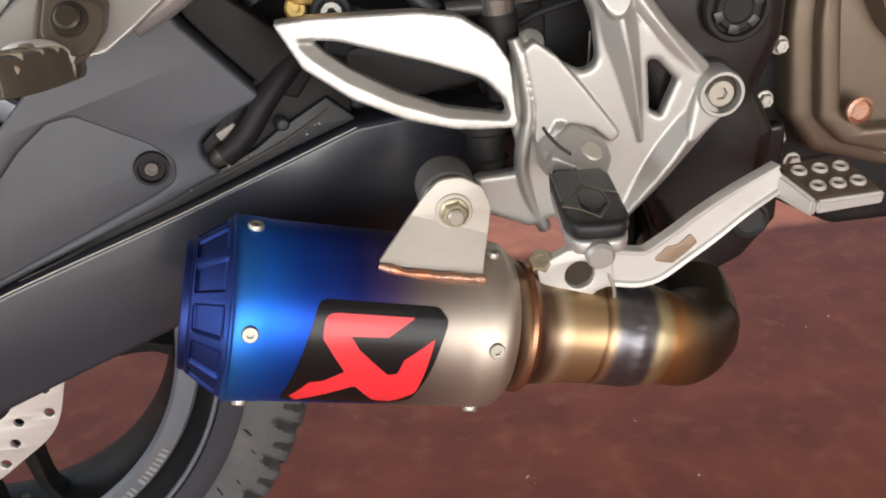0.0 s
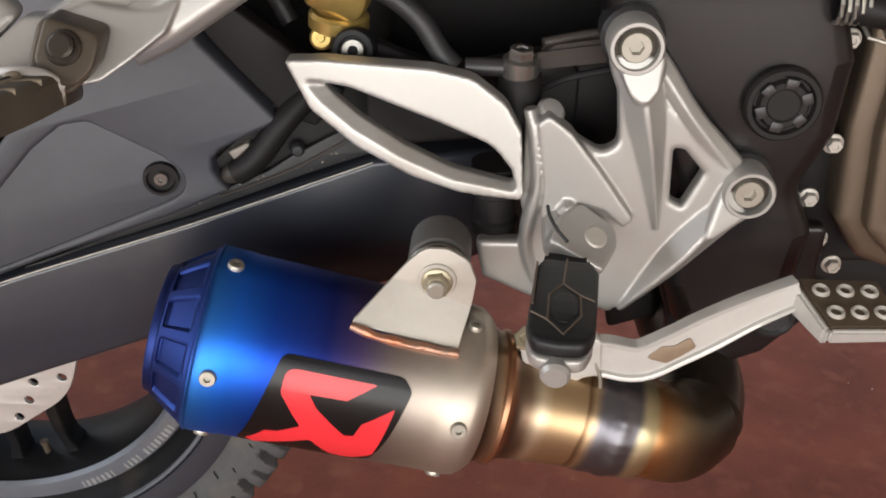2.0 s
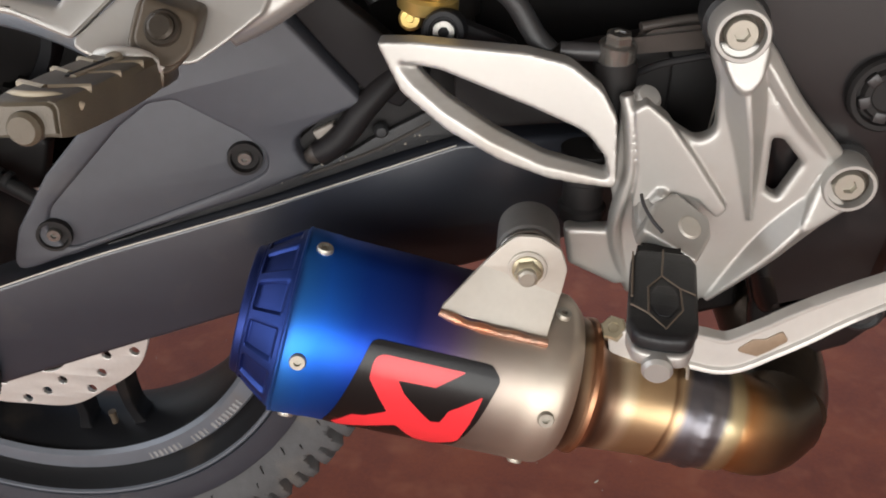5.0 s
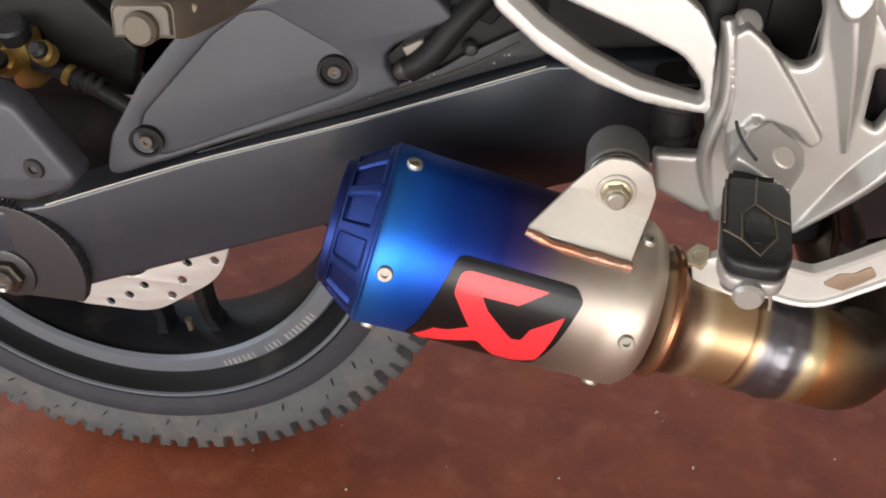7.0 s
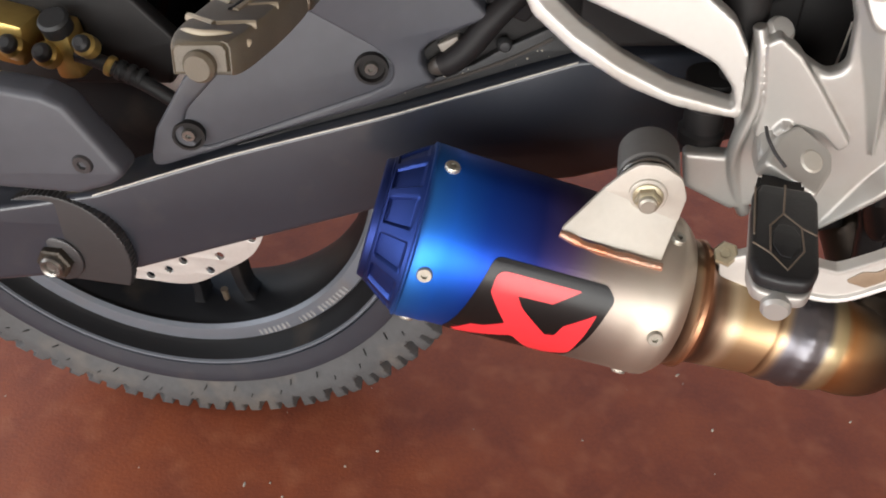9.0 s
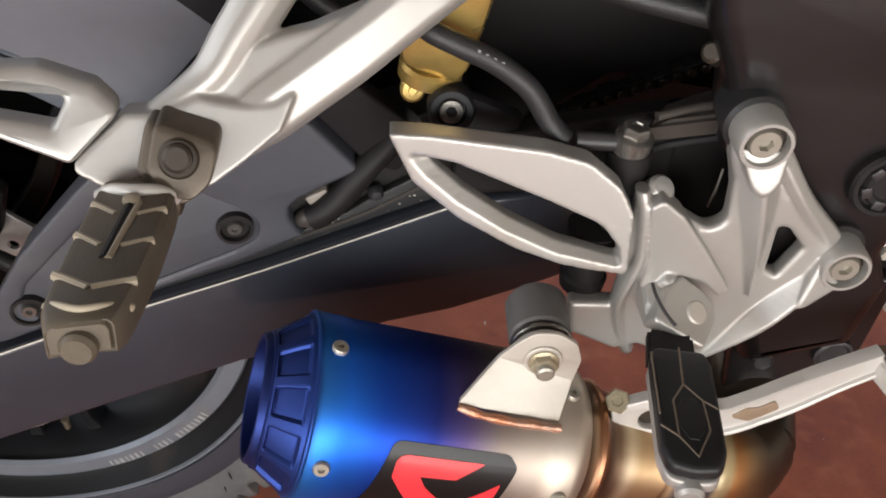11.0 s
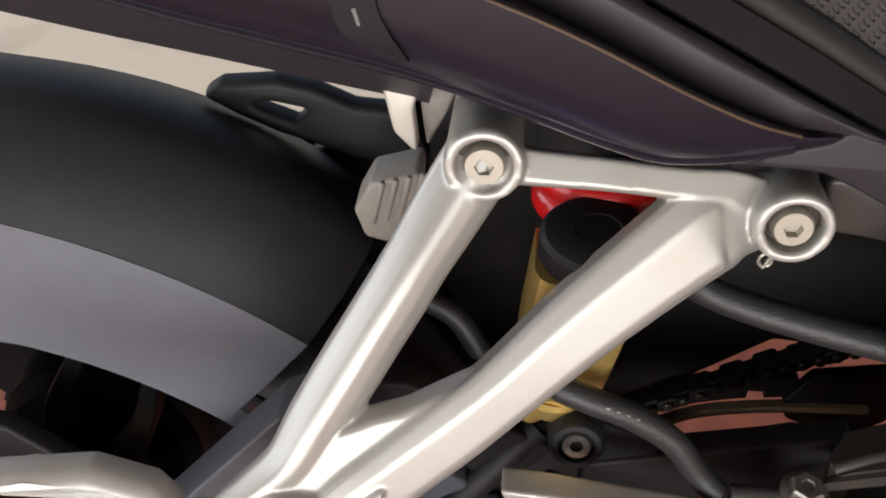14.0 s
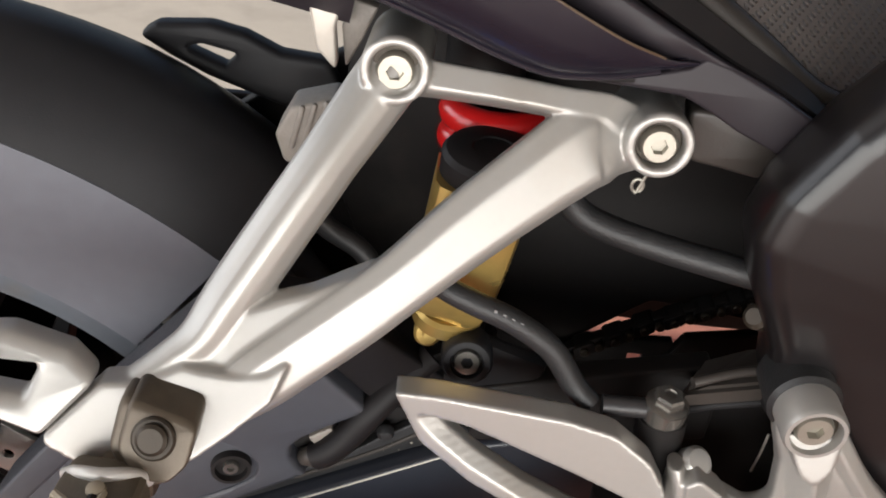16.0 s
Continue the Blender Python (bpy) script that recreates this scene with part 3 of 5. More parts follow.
part("axle_plate", plate(knob, -183, -174, bevel=1, r=0), M_BLACK, swing, "round black axle adjuster plate with serrated edge")
part("axle_washer", lathe([(0, 0), (0, 19), (5, 19), (6, 17), (6, 0)], (0, -180, 305), (0, -1, 0), 32), M_BLACK, swing)
hex_bolt(swing, (0, -185, 305), 13, 7, M_STAIN_SHADE, name="axle_nut")
part("axle", lathe([(0, 8.5), (12, 8.5), (14, 7), (13, 5), (11, 4), (11, 0)], (0, -183, 305), (0, -1, 0), 24), M_DARKSTEEL, swing)

# A thin bright strip stands in for the highlight along the beam's edge.
part("edge_glint", sweep([(36, -178.5, 361, 0.5, 0.5), (129, -157, 391.5, 0.5, 0.5), (236, -132.5, 421.5, 0.5, 0.5), (347, -107, 456.5, 0.5, 0.5)], ROUND[::2]), M_BRACKET, swing, "thin bright strip for the highlight on the swingarm's top edge")
cal = group_part("rear_caliper", bike, "gold rear brake caliper with a black hose fitting")
part("body", joined(boxed((44, 40, 34), at(-52, -92, 432, 0, 10, 0), 6), boxed((20, 24, 40), at(-6, -96, 424, 0, -8, 0), 5)), M_GOLD, cal)
for x, z, r in ((-38, 430, 9), (-14, 426, 9), (17, 436, 8)):
    part("pin_cap", lathe([(-6, 0), (-6, r), (3, r), (5, r * 0.8), (5, 0)], (x, -112, z), (0, -0.75, 0.66), 20), M_GOLD, cal)
    part("boot", lathe([(4, r * 0.7), (6, r * 0.78), (9, r * 0.7), (11, r * 0.4), (11, 0)], (x, -112, z), (0, -0.75, 0.66), 18), M_RUBBER, cal)
part("bracket", plate([(-90, 380), (-90, 470), (30, 470), (70, 430), (60, 395)], -84, -70, bevel=3), M_DEEP, cal)
part("cap", lathe([(0, 0), (0, 11), (10, 11), (12, 9), (12, 0)], (-8, -100, 440), (0, -0.4, 0.9), 20), M_RUBBER, cal)
part("hose", tube([(4, -104, 424), (24, -106, 420), (50, -108, 410), (78, -110, 396)], 5.5), M_RUBBER, cal)
for k in range(4):
    part("collar", lathe([(0, 6.5), (1, 7.4), (4, 7.4), (5, 6.5)], (26 + 7 * k, -106, 419.5 - 2.4 * k), (0.93, -0.06, -0.36), 20), M_GOLD if k == 0 else M_RUBBER, cal)

part("left_beam", plate(beam, 120, 155, bevel=4, r=6), M_DEEP, swing, "far side beam of the swingarm")

# silencer
muf = group_part("silencer", bike, "short round silencer, blued titanium fading to bare metal")
AX = Vector(MUF_AXIS).normalized()


def on_axis(s):
    return tuple(Vector(MUF_C) + AX * s)


part("body", lathe([(-9, 48), (-9, 52.2), (-7, 52.8), (0, 52.4), (8, 52.2), (9, 51.8), (60, 51), (120, 50), (128, 50), (128.6, 50.3), (140, 50.0), (143, 49.4), (147, 46.6), (150, 43.6), (150.5, 41), (150.5, 30)], MUF_C, AX, 128), M_TITAN, muf, "blued titanium can")


def cap_warp(s, r, a):
    """Twelve pressed recesses round the cone, wide towards the body."""
    if -29.5 < s < -13.4:
        ph = (a * 12 / math.tau + 0.1) % 1
        edge = min(1.0, max(0.0, (0.37 - abs(ph - 0.5)) / 0.05))
        return r - 2.4 * edge * min(1, (29.5 + s) / 1.0, (-13.4 - s) / 1.0)
    return r


cone = [(-12.2 - 0.5 * i, 50.6 - 12.6 * (i / 37) ** 1.12) for i in range(38)]
part("end_cap", lathe([(-8.4, 50), (-8.4, 52.6), (-9.6, 53.2), (-10.6, 52.8), (-11.2, 51.2), *cone, (-31.2, 38.2), (-31.8, 36.6), (-33.6, 36.4), (-35.4, 35.6), (-36, 34.4), (-35.4, 33.4), (-32, 33), (-12, 31), (-12, 0)], MUF_C, AX, 288, warp=cap_warp), M_TITAN, muf, "violet-blue tapered end cap with pressed recesses", 30)
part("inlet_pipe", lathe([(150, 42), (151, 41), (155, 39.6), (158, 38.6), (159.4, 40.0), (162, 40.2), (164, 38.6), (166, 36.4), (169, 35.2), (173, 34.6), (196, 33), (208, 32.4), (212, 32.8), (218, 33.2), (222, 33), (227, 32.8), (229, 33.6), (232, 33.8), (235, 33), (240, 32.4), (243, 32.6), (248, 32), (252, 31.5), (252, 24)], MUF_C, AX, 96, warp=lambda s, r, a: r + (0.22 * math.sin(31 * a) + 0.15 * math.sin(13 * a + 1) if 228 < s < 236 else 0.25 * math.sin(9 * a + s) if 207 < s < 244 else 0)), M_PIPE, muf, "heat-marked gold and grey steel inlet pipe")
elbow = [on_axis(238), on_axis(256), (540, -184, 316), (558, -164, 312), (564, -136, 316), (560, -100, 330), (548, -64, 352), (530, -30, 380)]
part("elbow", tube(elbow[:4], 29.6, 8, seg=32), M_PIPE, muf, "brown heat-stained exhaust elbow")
part("riser", tube(elbow[3:], 29.4, 8, seg=32), M_RISER, muf, "dark brown exhaust riser")


def ring_dir(phi):
    e1 = AX.cross(Vector((0, 1, 0))).normalized()
    e1 = e1 if e1.z > 0 else -e1
    e2 = AX.cross(e1)
    e2 = e2 if e2.y < 0 else -e2
    return e1 * math.cos(radians(phi)) + e2 * math.sin(radians(phi))


for s, phis, r in ((0, (4, 76, 148, 220, 292), 52.4), (135, (8, 78, 148, 220, 292), 50.2)):
    for phi in phis:
        n = ring_dir(phi)
        p = Vector(on_axis(s)) + n * (r + 2.4)
        socket_bolt(muf, tuple(p), 4.6, M_CHROME, None, n, "screw", 3.5)


def wrapped(outline, lift, s0, phi0):
    """A thin sheet that follows the can: outline in mm, along the axis and round it."""
    pts = fillet(outline, 6)
    bm = bmesh.new()
    base = [bm.verts.new((p.x, p.y, 0)) for p in pts]
    bm.faces.new(base)
    for k in range(-40, 41, 4):
        bmesh.ops.bisect_plane(bm, geom=bm.verts[:] + bm.edges[:] + bm.faces[:], plane_co=(0, k, 0), plane_no=(0, 1, 0))
    ext = bmesh.ops.extrude_face_region(bm, geom=bm.faces[:])
    for v in [g for g in ext["geom"] if isinstance(g, bmesh.types.BMVert)]:
        v.co.z = -0.5
    for v in bm.verts:
        s = s0 + v.co.x
        r = 52.0 - 2.0 * max(s, 0) / 120 + lift + v.co.z
        ph = phi0 - math.degrees(v.co.y / 51)
        v.co = (Vector(on_axis(s)) + ring_dir(ph) * r) / 1000
    bmesh.ops.recalc_face_normals(bm, faces=bm.faces)
    return bm


STK = 92
part("sticker", wrapped([(-33, 35), (32, 35), (38, 28), (32, 0), (25, -28), (17, -35), (-49, -35)], 0.5, 68, STK), M_STICKER, muf, "black sticker with rounded corners")
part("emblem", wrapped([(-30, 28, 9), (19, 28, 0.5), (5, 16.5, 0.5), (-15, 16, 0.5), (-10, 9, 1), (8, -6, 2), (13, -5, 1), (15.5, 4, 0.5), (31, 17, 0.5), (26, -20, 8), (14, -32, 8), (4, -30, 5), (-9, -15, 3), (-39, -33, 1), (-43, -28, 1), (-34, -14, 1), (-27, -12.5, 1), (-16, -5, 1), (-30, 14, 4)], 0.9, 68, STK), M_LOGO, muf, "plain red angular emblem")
hanger = [(349, 418, 1), (406, 400, 1), (413, 422), (415, 437, 8), (411, 449, 8), (400, 456, 10), (387, 456, 10), (378, 447, 8), (370, 437, 6)]


def hanger_y(x, z):
    return -0.62 * max(0, 437 - 0.38 * (x - 370) - z)


def bent(outline, y0, y1, fold):
    """A plate cut along a fold line before it is bent, so that both leaves stay flat."""
    bm = plate(outline, y0, y1, bevel=0.5, r=3)
    bmesh.ops.triangulate(bm, faces=bm.faces[:])
    bmesh.ops.bisect_plane(bm, geom=bm.verts[:] + bm.edges[:] + bm.faces[:], plane_co=mm(370, 0, 437), plane_no=(0.38, 0, 1))
    bmesh.ops.bisect_plane(bm, geom=bm.verts[:] + bm.edges[:] + bm.faces[:], plane_co=mm(370, 0, 435), plane_no=(0.38, 0, 1))
    for v in bm.verts:
        v.co.y += fold(v.co.x * 1000, v.co.z * 1000) / 1000
    return bm


part("hanger", bent(hanger, -212, -209, hanger_y), M_BRACKET, muf, "bent steel hanger tab welded to the can")
part("weld", sweep([(349, -230, 417, 2.2, 2.2), (357, -231, 414, 3.0, 2.8), (364, -231, 411, 2.2, 2.4), (372, -231.5, 409.5, 3.0, 2.8), (380, -231.5, 407.5, 2.2, 2.4), (389, -231, 405.5, 3.0, 2.8), (397, -230.5, 403.5, 2.2, 2.4), (407, -230, 401.5, 2.4, 2.2)], ROUND), M_WELD, muf, "copper-coloured weld bead")
part("bolt_washer", lathe([(0, 0), (0, 10.4), (1.6, 10.4), (2.0, 9.8), (2.0, 0)], (394, -212, 437), (0, -1, 0), 32), M_BRACKET, muf)
hex_bolt(muf, (394, -214, 437), 7.4, 6.5, M_ZINC, flange=8.4, turn=12)
part("bolt_end", lathe([(0, 0), (0, 5.2), (3.4, 5.0), (4.2, 3.8), (4.2, 0)], (394, -220, 437), (0, -1, 0), 24), M_CHROME, muf, "bright threaded bolt end")
part("bobbin", lathe([(10, 0), (10, 16.5), (11.5, 17.5), (38, 17.5), (40, 16), (40, 0)], (394, -208, 437), (0, 1, 0), 40), M_BOBBIN, muf, "grey rubber mounting bobbin")
for k, (q, mat) in enumerate(((16.5, M_BRACKET), (14.5, M_STAIN_SHADE), (17.0, M_DARKSTEEL), (15.2, M_STAIN_SHADE))):
    part("spacer_washer", lathe([(0, 0), (0, q - 0.6), (0.6, q), (2.0, q), (2.5, q - 0.6), (2.5, 0)], (394, -208 + 2.5 * k, 437), (0, 1, 0), 36), mat, muf)

def hull(points, bevel):
    """A solid block spanned by its corners, with softened edges."""
    bm = bmesh.new()
    for p in points:
        bm.verts.new(mm(*p))
    bmesh.ops.convex_hull(bm, input=bm.verts[:])
    bmesh.ops.delete(bm, geom=[v for v in bm.verts if not v.link_faces], context="VERTS")
    bmesh.ops.dissolve_limit(bm, angle_limit=radians(4), verts=bm.verts[:], edges=bm.edges[:])
    bmesh.ops.bevel(bm, geom=bm.edges[:], offset=bevel / 1000, segments=2, affect="EDGES", clamp_overlap=True)
    bmesh.ops.recalc_face_normals(bm, faces=bm.faces)
    return bm


# rider's footrest bracket
rs = group_part("footrest_bracket", bike, "silver painted cast footrest bracket with heel guard")
PEAK = [(-1, -1), (-1, 0.0), (-0.9, 0.2), (-0.12, 0.95), (0.1, 0.95), (0.9, 0.2), (1, 0.0), (1, -1)]
body = [(438, 518), (458, 508), (480, 495, 8), (489, 500, 8), (484, 545), (503, 545), (511, 527), (556, 484), (573, 468), (540, 430), (494, 391), (460, 405), (447, 400), (418, 413), (413, 437), (444, 438), (438, 462)]
window = [(519, 499, 2), (525, 498, 2), (537, 485, 2), (528, 464, 2), (521, 468, 2)]
RS = [plate(body, -167, -155, [window], 3, 4)]
RS.append(plate([(444, 513), (450, 518, 3), (463, 508, 8), (479, 488, 20), (501, 458, 3), (496, 452, 3), (484, 463, 6), (470, 467, 6), (463, 466, 3), (454, 456, 4), (449, 457, 3), (450, 478, 6)], -174, -158, bevel=1.2, r=3))
RS.append(sweep([(440, -162, 518, 4, 8), (443, -164, 506, 4, 9), (446.5, -165, 478, 4, 9), (444, -165, 460, 4, 9), (442, -164, 440, 4, 8), (447, -162, 418, 4.4, 7), (457, -160, 396, 4.4, 6)], ROUND))
RS.append(sweep([(492, -162, 556, 14, 8), (495, -163, 543, 14, 10), (498.5, -164, 529, 12, 14), (501.5, -165, 516, 11, 14), (506, -166, 497, 7.8, 12), (510.5, -166, 475, 5, 9), (515, -166, 450, 1.6, 5)], PEAK))
RS.append(sweep([(562, -160, 476, 13.5, 7), (554, -161, 466, 13.5, 9), (544, -164, 454, 11.5, 12), (526, -166, 430, 9.5, 12), (500, -163, 395, 4.5, 6)], PEAK))
RS.append(sweep([(499, -158, 552, 6.5, 6), (509, -162, 540, 6.5, 6), (528, -164, 515, 6, 6), (553, -161, 486, 8, 6)], RIDGE))
RS.append(hull([(480, -173, 553), (507, -173, 553), (487, -177.5, 538), (490.5, -179, 531.5), (496, -180, 528), (501, -179.6, 529.5), (505, -178, 535), (484, -160, 542), (510, -160, 542), (500, -160, 516)], 1.4))
RS.append(hull([(549, -171, 483), (566, -171, 462), (541.5, -177.6, 454), (541, -178, 449.5), (545, -177.6, 448), (546, -158, 470), (562, -158, 456), (536, -158, 446)], 1.2))
RS.append(hull([(452, -160, 462), (462, -160, 474), (470, -160, 470), (486, -160, 446), (480, -160, 432), (456, -160, 440), (456, -178, 458), (463, -180, 469), (467, -180, 466), (474, -174, 448), (468, -172, 440)], 1.5))
part("plate", cast(RS, 0.8, 6), M_SILVER, rs, "faceted silver casting", 60)
guard = [(305, 536, 1.5), (328, 538, 12), (386, 538, 20), (409, 534.5, 16), (427, 522, 14), (436, 507, 8), (439, 469, 4), (404, 470, 30), (376, 477, 30), (345, 491, 30), (319, 510, 10)]
slot = [(325, 525, 2), (341, 523, 8), (392, 508, 30), (420, 498, 24), (431, 486, 6), (434, 476, 2), (399, 482, 24), (371, 493, 30), (346, 507, 20), (333, 517, 6)]
sunk = [(314, 527, 3), (341, 524.5, 8), (392, 509, 30), (421, 499, 24), (432, 486, 6), (435, 474, 2), (399, 477.5, 24), (370, 487.5, 30), (343, 501.5, 20), (325, 515, 6)]


def guard_y(x, z):
    return 0.1 * (z - 470) - 0.14 * (x - 440)


layers = [plate(guard, -171.5, -164, [slot], 1.0, 8, lean=guard_y)]
for k in range(6):
    cut = [(a[0] + (b[0] - a[0]) * k / 5, a[1] + (b[1] - a[1]) * k / 5, a[2]) for a, b in zip(sunk, slot)]
    layers.append(plate(guard, -178 + 1.1 * k, -176.2 + 1.1 * k, [cut], 0.2, 8, lean=guard_y))
part("heel_guard", cast(layers, 0.9, 7), M_SILVER, rs, "silver cast heel guard with a long chamfered slot", 60)
for (x, y, z) in ((491, -168, 557), (562, -165, 476)):
    part("boss", lathe([(-14, 0), (-14, 14.5), (8, 14.5), (10, 13.4), (10, 11.6), (3, 11), (3, 0)], (x, y, z), (0, -1, 0), 40), M_SILVER, rs)
    part("rubber_sleeve", lathe([(-34, 16), (-10, 17), (-8, 15), (-8, 0)], (x, y, z), (0, -1, 0), 32), M_RUBBER, rs)
    # A dark disc puts the shade of the gap round the bolt in.
    part("gap_shade", lathe([(3, 0), (3.4, 11.4), (4, 11), (4, 0)], (x, y, z), (0, -1, 0), 32), M_STAIN_SHADE, rs)
    socket_bolt(rs, (x, y - 8.0, z), 8.8, M_CHROME, None)

# rider's footpeg
peg = group_part("rider_footpeg", bike, "folding rider footpeg with a black rubber pad")


def oriented(bm, origin, across, outward):
    """Turns a plate (x across, outer face towards -y) so that it lies across one axis and faces another."""
    y = -Vector(outward).normalized()
    x = Vector(across)
    x = (x - y * x.dot(y)).normalized()
    m = Matrix((x, y, x.cross(y))).transposed().to_4x4()
    m.translation = mm(*origin)
    bm.transform(m)
    return bm


LUG = (0.30, -0.55, 0.78)
tongue = oriented(plate([(-21, -16, 3), (13, -16, 3), (15, 3, 8), (10, 14, 8), (-14, 17, 5), (-21, 4, 6)], -8, 6, bevel=2.4, r=6), (475, -186, 449), (0.88, -0.2, -0.35), LUG)
stop = hull([(450, -168, 460), (458, -168, 467), (463, -186, 459), (451, -190, 453), (451, -168, 440), (464, -168, 446), (463, -190, 444), (452, -192, 441)], 1.6)
part("clevis", cast([tongue, stop], 0.7, 5), M_SILVER, peg, "silver cast peg mount", 60)
part("pivot", lathe([(0, 7.0), (1.8, 7.0), (3.0, 5.6), (3.4, 0)], tuple(Vector((477, -186, 450)) + Vector(LUG).normalized() * 4.6), LUG, 28), M_BRACKET, peg)
part("spring", tube([(452, -184, 470), (453, -192, 468), (457, -200, 464), (462, -207, 461)], 1.0), M_BLACK, peg)
pad_line = [(-13, 40, 4), (13, 40, 4), (16.2, 31, 6), (16.0, -26, 12), (12.5, -38, 7), (0, -40, 12), (-12.5, -38, 7), (-16.0, -26, 12), (-16.2, 31, 6)]
PEG_AX, PEG_MID = (0.993, -0.114, 0.0), (457.5, -260, 453)
PEG_UP = (0.0, 0.03, 1.0)
part("pad", oriented(plate(pad_line, -6, 3, bevel=3.0, r=6), PEG_MID, PEG_AX, PEG_UP), M_PAD, peg, "black rubber footpeg pad with a hexagon pattern")
part("core", oriented(plate([(x * 0.96, z * 1.02, r) for x, z, r in pad_line], -4, 3, bevel=1.6, r=6), (457.3, -261, 446.5), PEG_AX, PEG_UP), M_SILVER, peg, "silver cast peg core")
part("neck", hull([(452, -196, 449), (476, -199, 449), (476, -199, 440), (452, -196, 440), (447, -222, 448), (474, -224, 448), (474, -224, 440), (447, -222, 440)], 2), M_DEEP, peg)
part("pad_core", oriented(plate([(-3.5, 12), (3.5, 12), (6.5, 4), (6.5, -6), (2.5, -14), (-2.5, -14), (-6.5, -6), (-6.5, 4)], -0.7, 2, bevel=0.5, r=1), (457, -268, 459.2), PEG_AX, PEG_UP), M_PAD, peg)
hexline = [(458, -246), (465.5, -257), (464.5, -276), (455, -292), (448.5, -280), (450.5, -257), (458, -246)]
for line in (hexline, [(461.5, -220), (458, -246)], [(465.5, -257), (472, -262)], [(448.5, -280), (441, -273)], [(446, -224), (442, -266)]):
    part("pad_line", tube([(x, y, 459.0 + (y + 256) * -0.03) for x, y in line], 0.55, 1, up=(0, 0, 1), seg=6), M_PADLINE, peg)
part("end_bolt", lathe([(-6, 0), (-6, 7), (6, 7), (8, 5.6), (8, 0)], (452.6, -297, 445.5), (-0.1, -1, -0.1), 24), M_SILVER, peg, "silver footpeg end bolt")

# brake lever
CHANNEL = [(-1, -0.8), (-1, 0.86), (-0.96, 1), (-0.84, 1), (-0.76, 0.9), (-0.68, 0.5), (0.68, 0.5), (0.76, 0.9), (0.84, 1), (0.96, 1), (1, 0.86), (1, -0.8)]
lev = group_part("brake_lever", bike, "worn silver rear brake lever with a pressed toe plate")
part("arm", sweep([(478, -203, 387, 11, 4), (490, -203, 386, 12, 5), (509, -203, 384, 12, 5), (528, -203, 395, 11.5, 5), (545, -202, 406, 11.5, 5), (566, -199, 418, 10, 5), (592, -195, 430, 8.5, 5)], CHANNEL), M_LEVER, lev, "bare alloy arm with raised edges")
part("eye", plate([(441, 393), (443, 381), (461, 360, 3), (478, 373), (488, 376), (486, 400), (460, 402)], -208, -200, [[(467 + 9 * math.cos(q * math.tau / 20), 385 + 9 * math.sin(q * math.tau / 20), 0) for q in range(20)]], bevel=1.0), M_LEVER, lev, "bare alloy lever eye with a bored hole")
part("pivot_pin", lathe([(0, 0), (0, 9.5), (3, 9.5), (3, 0)], (467, -200, 385), (0, -1, 0), 28), M_STAIN_SHADE, lev)
part("scuff", plate([(512, 388, 2), (520, 396, 2), (527, 397, 1), (535, 403, 2), (539, 397, 2), (531, 390, 1), (524, 385, 2)], -206.6, -205, bevel=0.3, r=1.5), M_RAIL, lev, "worn patch on the arm")
def sheet(corners, thick):
    """A flat pressed sheet between four corners."""
    c = [Vector(q) for q in corners]
    n = (c[1] - c[0]).cross(c[3] - c[0]).normalized()
    bm = bmesh.new()
    top = [bm.verts.new(mm(*(q + n * thick / 2))) for q in c]
    bot = [bm.verts.new(mm(*(q - n * thick / 2))) for q in c]
    bm.faces.new(top)
    bm.faces.new(bot[::-1])
    for k in range(4):
        bm.faces.new((top[k], bot[k], bot[(k + 1) % 4], top[(k + 1) % 4]))
    bmesh.ops.bevel(bm, geom=bm.edges[:], offset=thick * 0.00035, segments=2, affect="EDGES")
    bmesh.ops.recalc_face_normals(bm, faces=bm.faces)
    return bm


TOE = [(591, -187, 432), (602, -223, 423), (644, -218, 422), (638, -183, 430)]
part("toe_plate", sheet(TOE, 4), M_BRONZE, lev, "dark pressed toe plate with raised studs")
part("toe_flange", sheet([(590, -187, 433), (601, -224, 424), (601, -222, 413), (588, -189, 417)], 5), M_LEVER, lev)
part("toe_front", sheet([(602, -224, 424), (645, -219, 423), (645, -217, 415), (602, -222, 415)], 4), M_LEVER, lev)
for i in range(3):
    for j in range(2):
        u, v = 0.2 + 0.3 * i, 0.27 + 0.44 * j
        a = Vector(TOE[0]).lerp(Vector(TOE[3]), u)
        b = Vector(TOE[1]).lerp(Vector(TOE[2]), u)
        part("stud", lathe([(0, 5.4), (3.0, 4.8), (4.0, 3.8), (3.4, 3.0), (1.0, 2.6), (1.0, 0)], tuple(a.lerp(b, v)), (-0.03, -0.22, 0.97), 16), M_BRACKET, lev)
hex_bolt(lev, (446, -200, 391), 7.6, 8, M_ZINC, axis=(-0.25, -0.6, 0.75))
part("return_spring", tube([(484, -207, 384), (488, -208, 372), (487, -207, 358), (478, -206, 352), (470, -204, 356)], 1.2), M_STEEL, lev)

# passenger footrest bracket
pb = group_part("passenger_bracket", bike, "silver forked passenger footrest hanger")


def pby(x, z):
    return -117 + 0.121 * (x - 295) + 0.606 * (z - 681)


PB_IN = Vector((-0.121, 1.0, -0.606)).normalized()
PB_UP = -PB_IN


def on_pb(rows):
    """Rows x, z on the outer face, half width, half depth and how far the row lies behind that face."""
    out = []
    for x, z, w, d, back in rows:
        p = Vector((x, pby(x, z), z)) + PB_IN * back
        out.append((*p, w, d))
    return out


